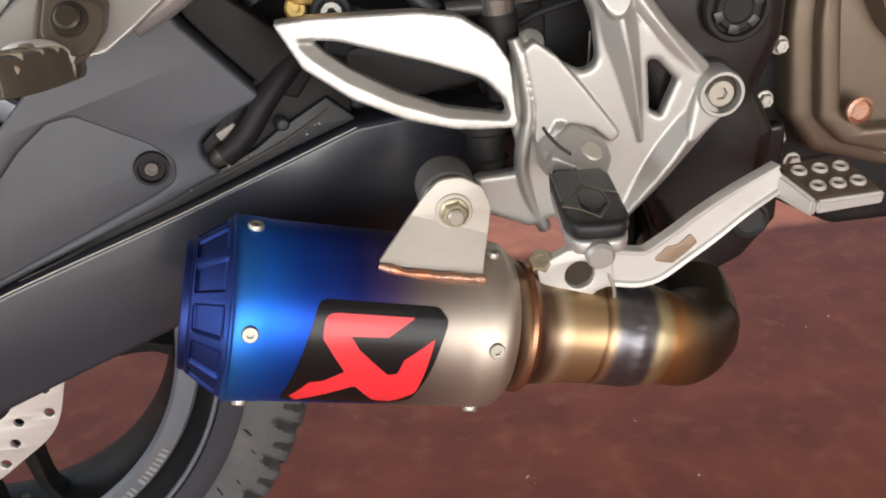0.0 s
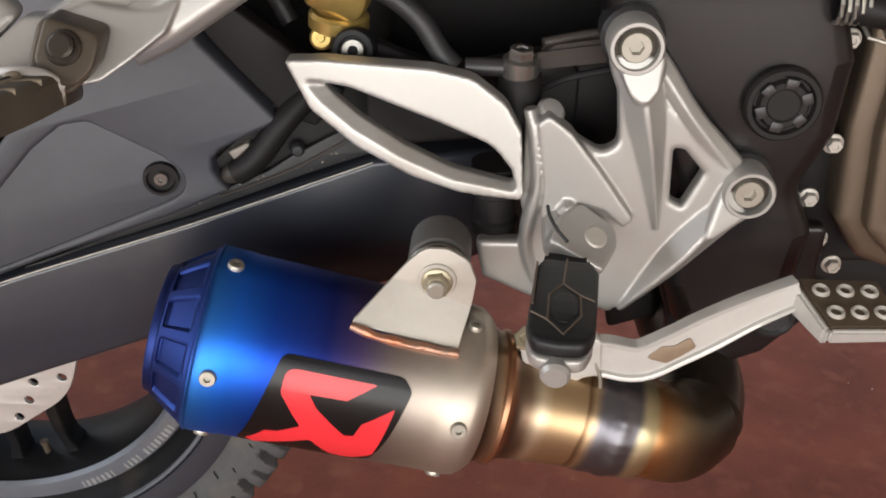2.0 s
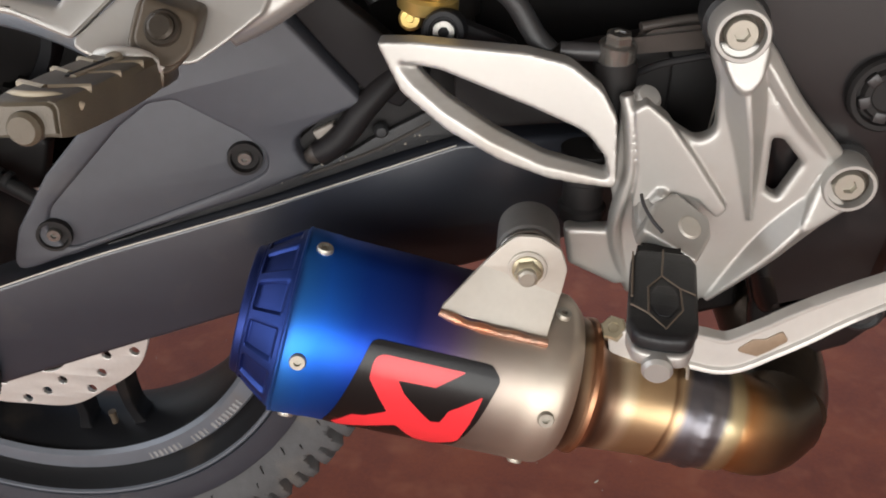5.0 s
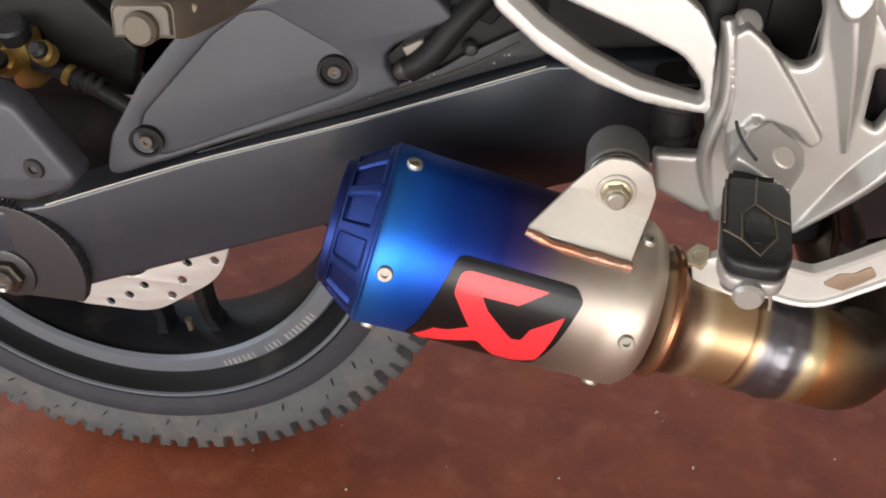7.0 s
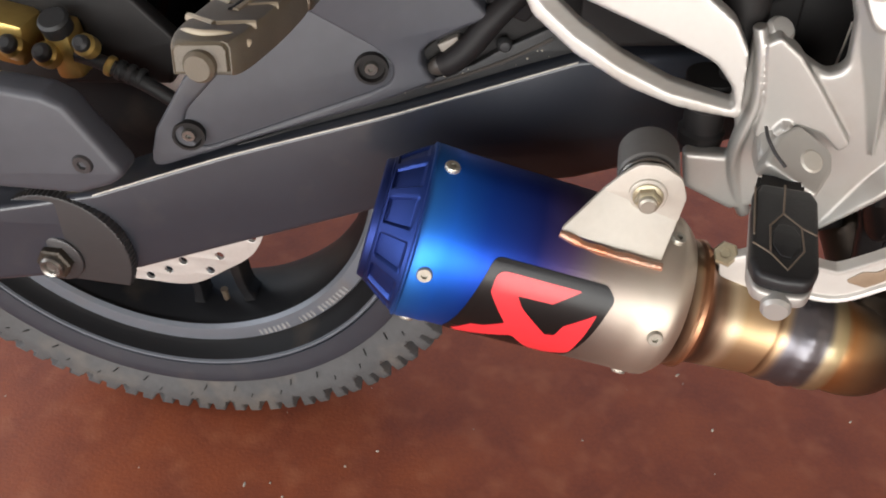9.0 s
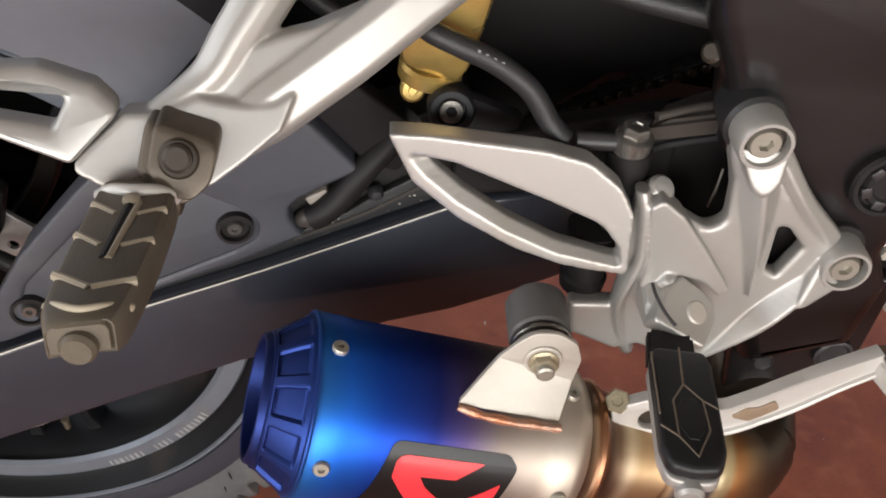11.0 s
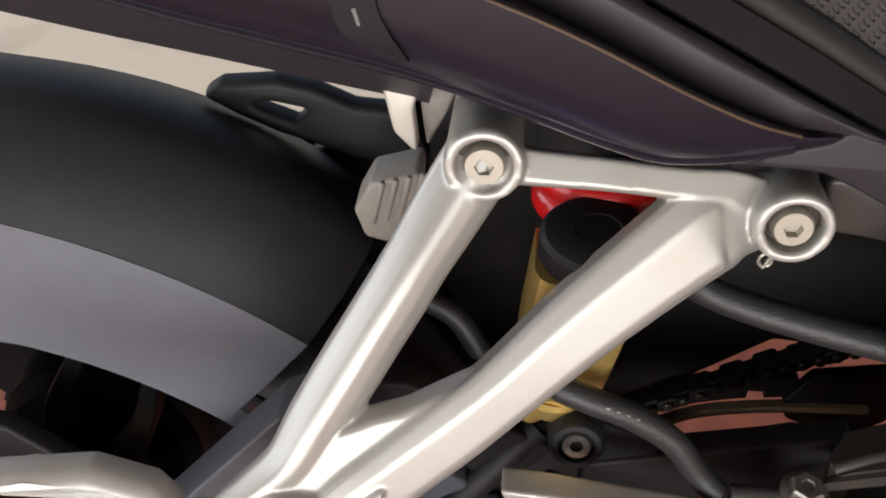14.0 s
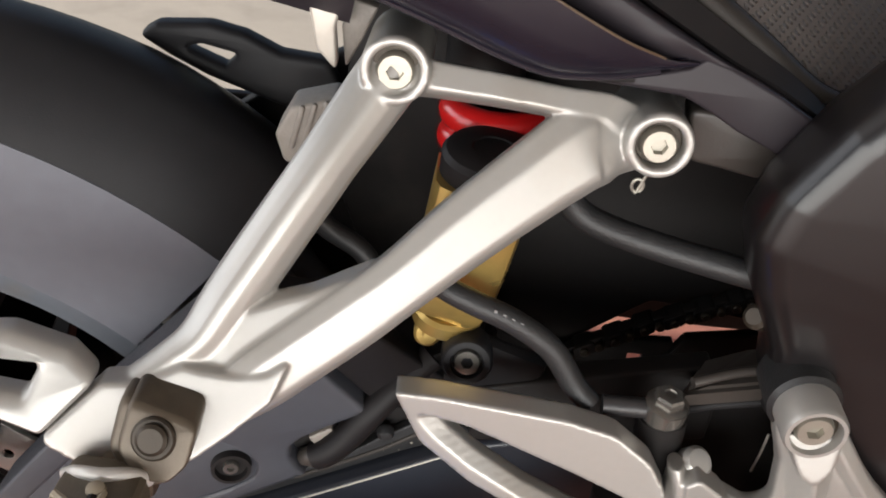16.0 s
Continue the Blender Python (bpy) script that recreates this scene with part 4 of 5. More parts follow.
ARM = [(-1, -1), (-1, -0.3), (-0.9, 0.12), (-0.6, 0.6), (-0.22, 0.92), (0.0, 1.0), (0.2, 0.94), (0.5, 0.62), (0.76, 0.2), (0.86, -0.15), (0.86, -1)]
SPAR = [(-1, -1), (-1, -0.3), (-0.95, -0.06), (-0.82, 0.34), (-0.66, 0.52), (0.3, 0.97), (0.42, 1.0), (0.9, 0.84), (1, 0.6), (1, -1)]
BEVEL = [(-1, -1), (-1, 0.8), (-0.9, 0.95), (0.7, 1.0), (0.86, 0.92), (1, 0.5), (1, -1)]
PB = [sweep(on_pb([(296, 687, 15.5, 8.5, 11.5), (286, 673, 15.2, 8.6, 11.0), (278, 661.5, 14.6, 8.8, 10.2), (271, 651.5, 14, 9, 9.4), (264.5, 642, 14, 9, 9), (254, 627, 14, 9, 9), (244, 612.5, 14, 9, 9), (234, 598, 13.4, 9, 9), (224.5, 584, 12, 8.5, 9), (213, 576, 10, 8, 9), (199, 569, 7, 7.5, 9)]), ARM, PB_UP)]
PB.append(sweep(on_pb([(412, 664, 14, 8, 18), (394, 662, 17, 8, 14), (384, 659, 19, 8.5, 11), (377.5, 656.5, 19, 9, 9), (360, 645, 17.8, 9, 9), (334, 627, 16.2, 9, 9), (306.5, 606, 14.2, 9, 9), (287.5, 593, 14.6, 9, 9), (268, 580.5, 14.4, 9, 9), (250, 569, 14, 9, 9), (234, 558.5, 11, 8, 9)]), SPAR, PB_UP))
PB.append(sweep(on_pb([(302, 682, 8, 9, 13), (312, 680.5, 7, 10, 11), (340, 677.5, 6.4, 10, 10.5), (367, 674, 6.2, 10, 10.5), (386, 672, 7, 9, 12), (397, 668, 9, 8, 15)]), BEVEL, PB_UP))
PB.append(plate([(228, 588, 2), (246, 593.5, 4), (256, 596.5, 8), (268, 599, 10), (280, 603.5, 10), (292, 608, 6), (306, 606, 2), (290, 585, 2), (250, 560, 2), (214, 565, 2)], 5.0, 16, bevel=1.4, r=3, lean=pby))
PB.append(plate([(203, 569.5, 2), (219, 575.5, 2), (227, 573.5, 4), (240, 572, 8), (253, 572.5, 6), (263, 578, 2), (256, 562, 2), (240, 550), (226, 541), (205, 538), (185, 538), (166, 547), (166, 551), (187, 569)], -0.6, 12, bevel=1.4, r=3, lean=pby))
part("split_pin", tube([(408 + 2.6 * math.cos(a), -100, 629 + 3.4 * math.sin(a)) for a in [0.35 * i - 1.2 for i in range(18)]] + [(411, -100, 635)], 0.8, 2, up=(0, -1, 0), seg=8), M_STEEL, pb)
loop_o = [(84, 575), (104, 586, 12), (150, 587, 14), (174, 580), (186, 570), (165, 550), (136, 560), (98, 566, 8)]
loop_i = [(100, 578), (126, 581), (163, 576), (157, 564), (136, 567.5), (104, 572)]
part("heel_loop", plate(loop_o, -2, 12, [loop_i], 4, 5, lean=pby), M_SILVER, pb, "silver cast passenger heel guard loop")
for (x, y, z) in ((295, -110, 681), (410, -110, 658)):
    PB.append(lathe([(-44, 0), (-44, 15), (6, 15), (8.5, 14.2), (8.5, 11.4), (7.5, 10.6), (-3, 10.2), (-4, 0)], (x, y, z), (0, -1, 0.12), 40))
    # Dark disc that colours in the shade round the bolt head.
    part("gap_shade", lathe([(-3, 0), (-3, 10.4), (1, 10.6), (1.5, 10.0), (1.5, 0)], (x, y, z), (0, -1, 0.12), 32), M_STAIN_SHADE, pb)
    socket_bolt(pb, (x, y - 6.5, z), 8.2, M_CHROME, None, (0, -1, 0.12))

part("casting", cast(PB, 0.9, 5), M_SILVER, pb, "silver forked casting", 60)

# passenger footpeg
pp = group_part("passenger_footpeg", bike, "folding passenger footpeg with a worn ribbed pad")
part("clevis", joined(plate([(203, 573, 4), (231, 566, 5), (228, 551, 10), (220, 544, 9), (208, 545, 9), (199, 555, 6)], -217, -198, bevel=2.2, r=6, lean=lambda x, z: 0.6 * (z - 561)), plate([(198, 571, 5), (227, 565, 5), (225, 547, 11), (216, 539, 10), (204, 540, 10), (194, 551, 8)], -211, -196, bevel=2.2, r=6, lean=lambda x, z: 0.6 * (z - 561)), boxed((24, 26, 16), at(202, -212, 538, -10, 0, 3), 4)), M_PEGMOUNT, pp, "dark bronze peg mount")
part("washer", lathe([(0, 9), (2, 9), (3, 8), (3, 0)], (214, -216.5, 560), (0, -0.85, 0.51), 28), M_STAIN_SHADE, pp)
part("pivot_bolt", lathe([(0, 6.5), (2.5, 6.5), (3.5, 5), (3.5, 0)], (214, -218.5, 561.5), (0, -0.85, 0.51), 24), M_STAIN_SHADE, pp)


def pegz(y):
    return 541 - (y + 228) * 0.19


part("pad", sweep([(196, -218, pegz(-218), 14, 7), (196, -226, pegz(-226), 16.5, 9), (198, -270, pegz(-270), 16.5, 9.5), (199, -312, pegz(-312), 15, 9), (199.5, -325, pegz(-325), 12.5, 8), (200, -328, pegz(-328), 10, 6)], SLAB, up=(0, 0, 1)), M_PEG, pp, "brown-black ribbed rubber pad")
part("shoulder", sweep([(179, -224, 543, 2.5, 3), (187, -229, 549.5, 3, 4), (197, -231, 551.5, 3, 4), (206, -228, 549.5, 3, 4), (213, -223, 543, 2.5, 3)], ROUND, up=(0, 0, 1)), M_LEVER, pp, "bright alloy collar")
part("end_lip", sweep([(184, -312, pegz(-312) + 3, 1.4, 1.8), (190, -317, pegz(-317) + 8, 1.4, 1.8), (199, -320, pegz(-320) + 9, 1.4, 1.8), (208, -316, pegz(-316) + 8, 1.4, 1.8), (214, -310, pegz(-310) + 3, 1.4, 1.8)], ROUND, up=(0, 0, 1)), M_RIB, pp)
for y, d in ((-246, 0), (-272, 0), (-302, 1)):
    x, z = 197.5 + (y + 246) * -0.02, pegz(y) + 9.2
    gap = 4 if not d else 0.5
    part("rib", tube([(x - 15, y + 4, z - 1.5), (x - gap, y - 4, z)], 2.0, 4, up=(0, 0, 1), seg=8), M_RIB, pp)
    part("rib", tube([(x + gap, y - 4, z), (x + 15, y + 3, z - 1.5)], 2.0, 4, up=(0, 0, 1), seg=8), M_RIB, pp)
part("groove", tube([(197.5, -240, pegz(-240) + 8.6), (198.3, -286, pegz(-286) + 8.6)], 2.4, 3, up=(0, 0, 1), seg=8), M_DEEP, pp)
part("groove_edge", tube([(201, -240, pegz(-240) + 9.2), (200, -286, pegz(-286) + 9.2)], 1.7, 3, up=(0, 0, 1), seg=8), M_RIB, pp)
part("stud", lathe([(0, 0), (0, 4.4), (3.4, 3.6), (4, 2.6), (4, 0)], (197.5, -239, pegz(-239) + 8), (0, 0, 1), 12), M_RIB, pp)
part("end_bolt", lathe([(-4, 0), (-4, 7), (6, 6.8), (8, 5.4), (8, 0)], (199.5, -324, pegz(-324) - 2), (0, -1, 0.1), 20), M_PEG, pp)

# frame side cover and engine
fr = group_part("frame_cover", bike, "brown-black moulded frame side cover")
fc = [(540, 760), (500, 716, 20), (476, 686, 20), (458, 654, 20), (452, 630, 20), (460, 604, 20), (476, 572, 20), (482, 535), (506, 505), (524, 470), (528, 400), (540, 368), (606, 390), (612, 440), (598, 468, 12), (612, 500, 12), (614, 545), (602, 580), (640, 640), (640, 760)]
part("panel", plate(fc, -150, -105, bevel=13, r=9), M_FRAME, fr, "moulded black panel with a rounded glossy edge")
part("pivot_cap", lathe([(-4, 0), (-4, 21), (3, 21), (5, 19.5), (5, 17), (2, 15.6), (2, 14.4), (5, 12.6), (5, 9.4), (4, 8.5), (4, 0)], (576, -152, 522), (0, -1, 0), 48), M_DEEP, fr, "round black swingarm pivot cap")
for i in range(6):
    a = radians(60 * i + 20)
    part("lug", boxed((7, 4, 6), at(576 + 12.4 * math.cos(a), -156, 522 + 12.4 * math.sin(a), 0, -math.degrees(a) + 90, 0), 1), M_BLACK, fr)
part("lower_plate", plate([(510, 430), (528, 396), (535, 374), (541, 332), (562, 328), (600, 346), (622, 372), (624, 440)], -136, -124, bevel=3, r=6), M_FRAME, fr, "dark moulded lower frame plate")
part("plug", lathe([(0, 7), (2, 7), (3, 6), (2, 5), (1.6, 0)], (559, -136, 364), (0, -1, 0), 24), M_RUBBER, fr)
part("lower_block", plate([(496, 404), (530, 410), (536, 350), (505, 338)], -104, -92, bevel=3), M_DEEP, fr)
part("grommet", lathe([(0, 13), (5, 13), (6, 11), (4, 9), (4, 0)], (602, -136, 375), (0, -1, 0), 28), M_RUBBER, fr)

part("inner_block", plate([(560, 640), (700, 660), (700, 400), (618, 396), (600, 420), (560, 480)], -104, -60, bevel=4), M_DEEP, fr)
en = group_part("engine", bike, "bronze painted engine casing with hexagon bolts")
case = [(634, 640), (626, 575), (624, 500), (630, 440), (648, 414), (700, 398), (900, 398), (900, 660), (606, 660)]
part("casing", plate(case, -128, -60, bevel=6, r=10), M_BRONZE, en)
part("casing_rim", plate([(x + 14 if x < 800 else x, z + (8 if z < 420 else 0)) for x, z in case], -140, -126, [[(650, 640), (646, 560), (652, 500), (658, 446), (676, 432), (880, 428), (880, 640)]], 4, 10), M_BRONZE, en)
# Unseen dark block, added where the floor lies in the bike's shade.
part("engine_dark_block", plate([(640, 420), (900, 420), (900, 312), (720, 312), (650, 350)], -40, 120, bevel=8, r=20), M_DEEP, en, "added dark block in place of the shade under the engine")
part("clutch_cover", lathe([(-10, 0), (-10, 70), (8, 68), (12, 62), (12, 0)], (735, -140, 540), (0, -1, 0), 64), M_BRONZE, en)
for x, z in ((614, 551), (634, 409), (622, 427), (618, 489), (611, 454), (700, 412), (640, 580)):
    hex_bolt(en, (x, -126, z), 4.6, 6, M_BRACKET, flange=6)
part("copper_plug", lathe([(0, 9), (3, 9), (4, 7), (2, 6), (2, 0)], (668, -142, 446), (0, -1, 0), 24), M_WELD, en)
part("switch_spring", tube([(592 + 0.33 * i, -150 + 11 * math.cos(i * 0.6), 577 + 11 * math.sin(i * 0.6)) for i in range(52)] + [(610, -162, 562), (620, -164, 560)], 1.2, 1, seg=8), M_STEEL, en, "tightly wound steel return spring")
part("switch", lathe([(30, 0), (30, 10), (32, 13), (64, 13), (66, 11), (66, 0)], (590, -150, 577), (0.97, -0.2, -0.1), 28), M_BRONZE, en)
part("shaft_end", lathe([(-2, 0), (-2, 7.6), (0, 9), (31, 9), (31, 0)], (598, -151, 576), (0.97, -0.2, -0.1), 28), M_DEEP, en, "dark round shaft end")

# tail and seat
tail = group_part("tail", bike, "gloss black tail panel with a recessed groove")


def loft(lines, n=8, thick=4.0):
    """A curved sheet through several lines of points, with a real thickness."""
    rows = [catmull(l, n) for l in lines]
    bm = bmesh.new()
    top = [[bm.verts.new(mm(*p)) for p in r] for r in rows]
    for r0, r1 in zip(top, top[1:]):
        for j in range(len(r0) - 1):
            bm.faces.new((r0[j], r0[j + 1], r1[j + 1], r1[j]))
    bmesh.ops.recalc_face_normals(bm, faces=bm.faces)
    bm.normal_update()
    lead = sum((f.normal for f in bm.faces), Vector())
    if lead.dot(Vector((0, -1, 0.6))) < 0:
        bmesh.ops.reverse_faces(bm, faces=bm.faces[:])
        bm.normal_update()
    under = [[bm.verts.new(v.co - v.normal * thick / 1000) for v in r] for r in top]
    for r0, r1 in zip(under, under[1:]):
        for j in range(len(r0) - 1):
            bm.faces.new((r0[j], r1[j], r1[j + 1], r0[j + 1]))
    rim = [(top[0], under[0]), (top[-1], under[-1]), ([r[0] for r in top], [r[0] for r in under]), ([r[-1] for r in top], [r[-1] for r in under])]
    for a, b in rim:
        for j in range(len(a) - 1):
            bm.faces.new((a[j], a[j + 1], b[j + 1], b[j]))
    bmesh.ops.recalc_face_normals(bm, faces=bm.faces)
    return bm


low = [(90, -113, 765), (185, -115, 739), (229, -115, 728), (263, -115, 719.5), (287, -115, 712), (314, -115, 702), (334, -115, 694), (352, -115, 688), (365, -114, 686), (385, -113, 687), (404, -111, 690.5), (421, -108.5, 693)]
belly = [(90, -119.5, 771), (185, -121, 745), (229, -121, 734), (263, -121, 725.5), (287, -121, 717.5), (314, -121, 707.5), (334, -120.8, 699.5), (352, -120, 693.5), (365, -119, 690.5), (385, -116, 690), (404, -113, 692), (421, -109, 693.5)]
crest = [(90, -118, 838), (185, -119, 798), (229, -120, 778), (263, -120.5, 763), (287, -121, 752), (314, -121.5, 741), (334, -121.5, 731.5), (352, -121.5, 722), (368, -120.5, 713.5), (388, -118, 703.5), (405, -113.5, 696.5), (421, -109.5, 694.5)]
mid = [(a[0], (a[1] + b[1]) / 2 - 0.9, a[2] * 0.55 + b[2] * 0.45) for a, b in zip(belly[:-1], crest[:-1])] + [(421, -109.4, 694)]
part("side_panel", loft([low, belly, mid, crest], 6), M_GLOSS, tail, "gloss purple-black side panel", 60)
part("panel_edge", tube([(x, y, z + 0.3) for x, y, z in crest[:-1]], 0.6, seg=8), M_EDGE, tail, "thin brown upper edge of the panel")
part("rolled_edge", tube([(x, y - 0.6, z) for x, y, z in low[:-1]], 1.7, seg=10), M_GLOSS, tail, "gloss rolled lower edge")
groove = [(90, -96, 834), (185, -97, 793), (229, -98, 773), (263, -98, 757), (287, -99, 746), (314, -100, 735), (334, -101, 725.5), (352, -102, 716.5), (368, -103, 708.5), (388, -104, 700), (405, -105.5, 695), (422, -107, 693.6)]
roll = [(90, -111, 868), (185, -112, 822), (229, -112.5, 799), (263, -113, 781), (287, -113, 769), (314, -113, 755), (336, -113, 743), (355, -113, 733), (372, -113, 724), (392, -112, 713.5), (410, -111, 704), (427, -109.5, 694.5)]
strip = [(90, -106, 884), (185, -107, 835), (229, -107.5, 811), (263, -108, 791), (300, -108, 770), (347, -108, 742), (369, -108, 730), (390, -108, 718), (412, -108, 706), (434, -108, 694), (446, -108, 688.5), (454, -108, 684)]
part("groove", loft([[(x, y + 3, z - 1) for x, y, z in crest], groove, roll, strip], 6), M_TRIM, tail, "satin trim rolling out of the groove", 120)
tip = [(366, 684, 2), (385, 685.5, 10), (404, 688.5, 10), (417, 692, 2), (423, 697, 3), (434, 693.5, 3), (458, 682.5, 3), (490, 664, 3), (473, 650, 4), (465, 655, 6), (443, 665, 16), (431, 672, 16), (417, 679, 16), (396, 681, 16), (380, 682, 4)]
part("trim_tip", plate(tip, -110, -98, bevel=1.6, r=6), M_TRIM, tail, "satin purple-brown trim point under the seat")
part("under_tray", loft([[(100, -80, 752), (286, -90, 716), (440, -92, 682)], [(100, 110, 752), (286, 110, 714), (440, 105, 680)]]), M_DEEP, tail)
under = [(90, -110, 766), (185, -111, 740), (229, -111, 728.5), (263, -111, 720), (278, -110, 715)]
part("under_panel", loft([under, [(90, -85, 727), (138, -85, 716), (191, -85, 705), (235, -85, 695.5), (272, -85, 688)]], 6), M_TRIM, tail, "satin grey-brown panel under the tail")
part("trim_clip", boxed((14, 3, 3), at(388, -109, 684.6, 0, -4, 0), 0.6), M_DEEP, tail)
# A flat black patch stands in for the scoop's shaded hollow.
part("vent_scoop", loft([[(247, -123.2, 752), (246, -123.2, 743.5), (249.5, -123.1, 736), (256, -122.8, 732.5), (269.5, -122.0, 726)], [(260, -123.2, 752), (261, -123.2, 744), (265, -123.1, 735), (267.5, -122.8, 731), (270, -122.0, 726)]], 6, 1.2), M_GROOVE, tail, "small scoop on the panel, its shaded hollow as a black patch")
part("scoop_slit", tube([(253, -123.4, 746), (254.5, -123.4, 740)], 0.8, 3, seg=8), M_EDGING, tail)

seat = group_part("seat", bike, "black textured motorcycle seat with piped edge")
shelf = [(185, -104, 838), (263, -105, 793), (300, -105, 772), (347, -105, 744), (390, -105, 720), (434, -105, 696), (458, -105, 685), (487, -104, 668)]
skirt = [(185, -100, 846), (263, -100, 801), (308, -99, 776), (356, -98, 750), (398, -98, 727), (440, -98, 702), (464, -97, 688), (489, -96, 670)]
edge = [(179, -98, 862), (257, -97, 817), (324, -96, 774), (379, -96, 738), (414, -96, 717), (444, -96, 698), (468, -96, 682), (490, -95, 671)]
part("skirt", loft([shelf, skirt, edge], 6), M_GROOVE, seat, "dull brown-black seat skirt")
bead = [(179, -92, 864), (257, -91, 819), (324, -90, 776), (382, -89.5, 739), (419, -89.5, 716.5), (449, -89, 696.5), (474, -89, 678.5), (491, -89, 671)]
part("piping", tube(bead, 6.4), M_ROLL, seat, "rounded seam edge of the seat")
part("seam", tube([(x + 3, y + 3.4, z + 4.6) for x, y, z in bead], 1.0, seg=8), M_GROOVE, seat)
cushion_e = [(185, -86, 868), (263, -85, 823), (330, -84, 780), (388, -83.5, 743), (425, -83.5, 720), (455, -83, 700), (480, -83, 682), (495, -83, 676)]
cushion_m = [(205, 0, 888), (283, 0, 843), (352, 0, 805), (412, 0, 772), (452, 0, 752), (494, 0, 733), (545, 0, 712), (600, 0, 682)]
part("cushion", loft([cushion_e, [((a[0] * 0.5 + b[0] * 0.5), -45, a[2] * 0.45 + b[2] * 0.55) for a, b in zip(cushion_e, cushion_m)], cushion_m, [(x, -y, z) for x, y, z in cushion_e]], 6), M_SEAT, seat, "dimpled black vinyl seat top")
for dx, dz in ((0, 0), (7, -7)):
    part("front_piping", tube([(492 + dx, -92, 674 + dz), (519 + dx, -72, 674 + dz), (547 + dx, -50, 676 + dz), (600 + dx, 0, 683 + dz)], 2.4), M_EDGING, seat, "grey front piping of the seat")
part("tank_cover", loft([[(492, -104, 662), (524, -74, 662), (552, -50, 666), (610, 0, 676)], [(508, -122, 664), (545, -98, 664), (578, -62, 674), (630, 0, 690)], [(640, -140, 700), (660, -110, 710), (680, -70, 725), (700, 0, 745)]]), M_GLOSS, fr, "gloss black cover ahead of the seat")

# mudguard
hug = group_part("rear_mudguard", bike, "satin black rear wheel mudguard")


def arc_sheet(profile, a0, a1, n=40, thick=3.5, rise=0.0):
    lines = []
    for y, r in profile:
        row = []
        for i in range(n + 1):
            a = a0 + (a1 - a0) * i / n
            q = r + rise * min(max((y + 92) / 40, 0), 1) * min(max((76 - a) * 0.4, -2), 5)
            row.append((q * math.cos(radians(a)), y, 305 + q * math.sin(radians(a))))
        lines.append(row)
    return loft(lines, 1, thick)


# One black plastic: the flank is coloured as lit, the crown as shaded.
part("flank", arc_sheet([(-93, 252), (-94, 290), (-92, 329)], 50, 165), M_HUG_LIT, hug, "side of the mudguard, its lit blue-grey sheen in the colour")
part("crown", arc_sheet([(-91.6, 328.5), (-88, 336), (-78, 351), (-62, 365), (-48, 370), (-30, 369), (-10, 361), (20, 345), (60, 300), (92, 260)], 50, 165, rise=1.0), M_CROWN, hug, "top of the mudguard in its shaded near-black tone")

# shock absorber with its gold body, and hoses
shock = group_part("shock_absorber", bike, "red coil spring shock absorber")
coil = [(350 + 29 * math.cos(i * 0.4), -51 - 25 * math.sin(i * 0.4), 643 - i * 0.9) for i in range(34)]
part("coil", tube(coil, 8.0, 2, up=(0.2, 0.1, 1), seg=12), M_RED, shock, "glossy red coil spring")
part("damper", lathe([(0, 0), (0, 20), (190, 20), (190, 0)], (335, -40, 520), (0, 0, 1), 24), M_DEEP, shock)
shock_gold = group_part("shock_body", bike, "gold shock absorber body with a black cap")
part("body", sweep([(326, -104, 548, 8, 6), (328, -104, 556, 18, 14), (331, -103, 580, 21, 18), (335, -102, 606, 22, 20), (338, -101, 626, 22.5, 20)], SLAB, up=(0, -1, 0.1)), M_GOLD, shock_gold)
part("cap", lathe([(0, 0), (0, 22), (2, 23.5), (13, 23.5), (15.5, 21.5), (16.6, 18), (16.6, 10), (16.0, 9.4), (16.0, 0)], (340, -100, 625.5), (0.03, -0.05, 1), 40), M_GROOVE, shock_gold, "ribbed black screw cap")
for x in (322, 343):
    part("moulded_rib", tube([(x + 1, -117.5, 566), (x + 1, -120.5, 598), (x + 3, -121, 623)], 1.4, 4, seg=8), M_GOLD, shock_gold)
part("collar", lathe([(0, 0), (0, 15), (2, 18), (9, 18), (11, 16), (11, 0)], (327, -96, 538), (0.08, -0.1, 1), 32), M_GOLD, shock_gold, "gold collar at the foot of the body")
part("eye", joined(lathe([(-6, 0), (-6, 7), (5, 7), (6.5, 5.5), (6.5, 0)], (318, -100, 533), (0, -1, 0.3), 24), lathe([(0, 0), (0, 2.6), (1.4, 2.2), (1.4, 0)], (318, -106.6, 535), (0, -1, 0.3), 12)), M_GOLD, shock_gold)
hoses = group_part("brake_hose", bike, "black rubber hoses and brake pipe")
part("feed_hose", tube([(314, -112, 588), (317, -124, 588), (324, -131, 584.5), (340, -135, 579), (358, -136, 571.5), (377, -137, 558), (390, -139.5, 540), (399, -143, 532)], 6), M_RUBBER, hoses)
part("breather_hose", tube([(372, -92, 628), (382, -92, 610), (398, -95, 602), (430, -103, 597), (475, -112, 592)], 7), M_RUBBER, hoses)
part("breather_tube", tube([(263, swy(263, 0) + 9, 450), (270, swy(270, 0) + 7, 455), (280, swy(280, 0) + 7, 465), (291, swy(291, 0) + 8, 480), (304, swy(304, 0) + 12, 494), (322, swy(322, 0) + 18, 510)], 8.2), M_GROOVE, hoses)
part("bare_wire", tube([(494, -130, 510), (493, -131, 497), (492, -130, 483)], 0.7, 3, seg=6), M_BRACKET, hoses, "thin bare wire")
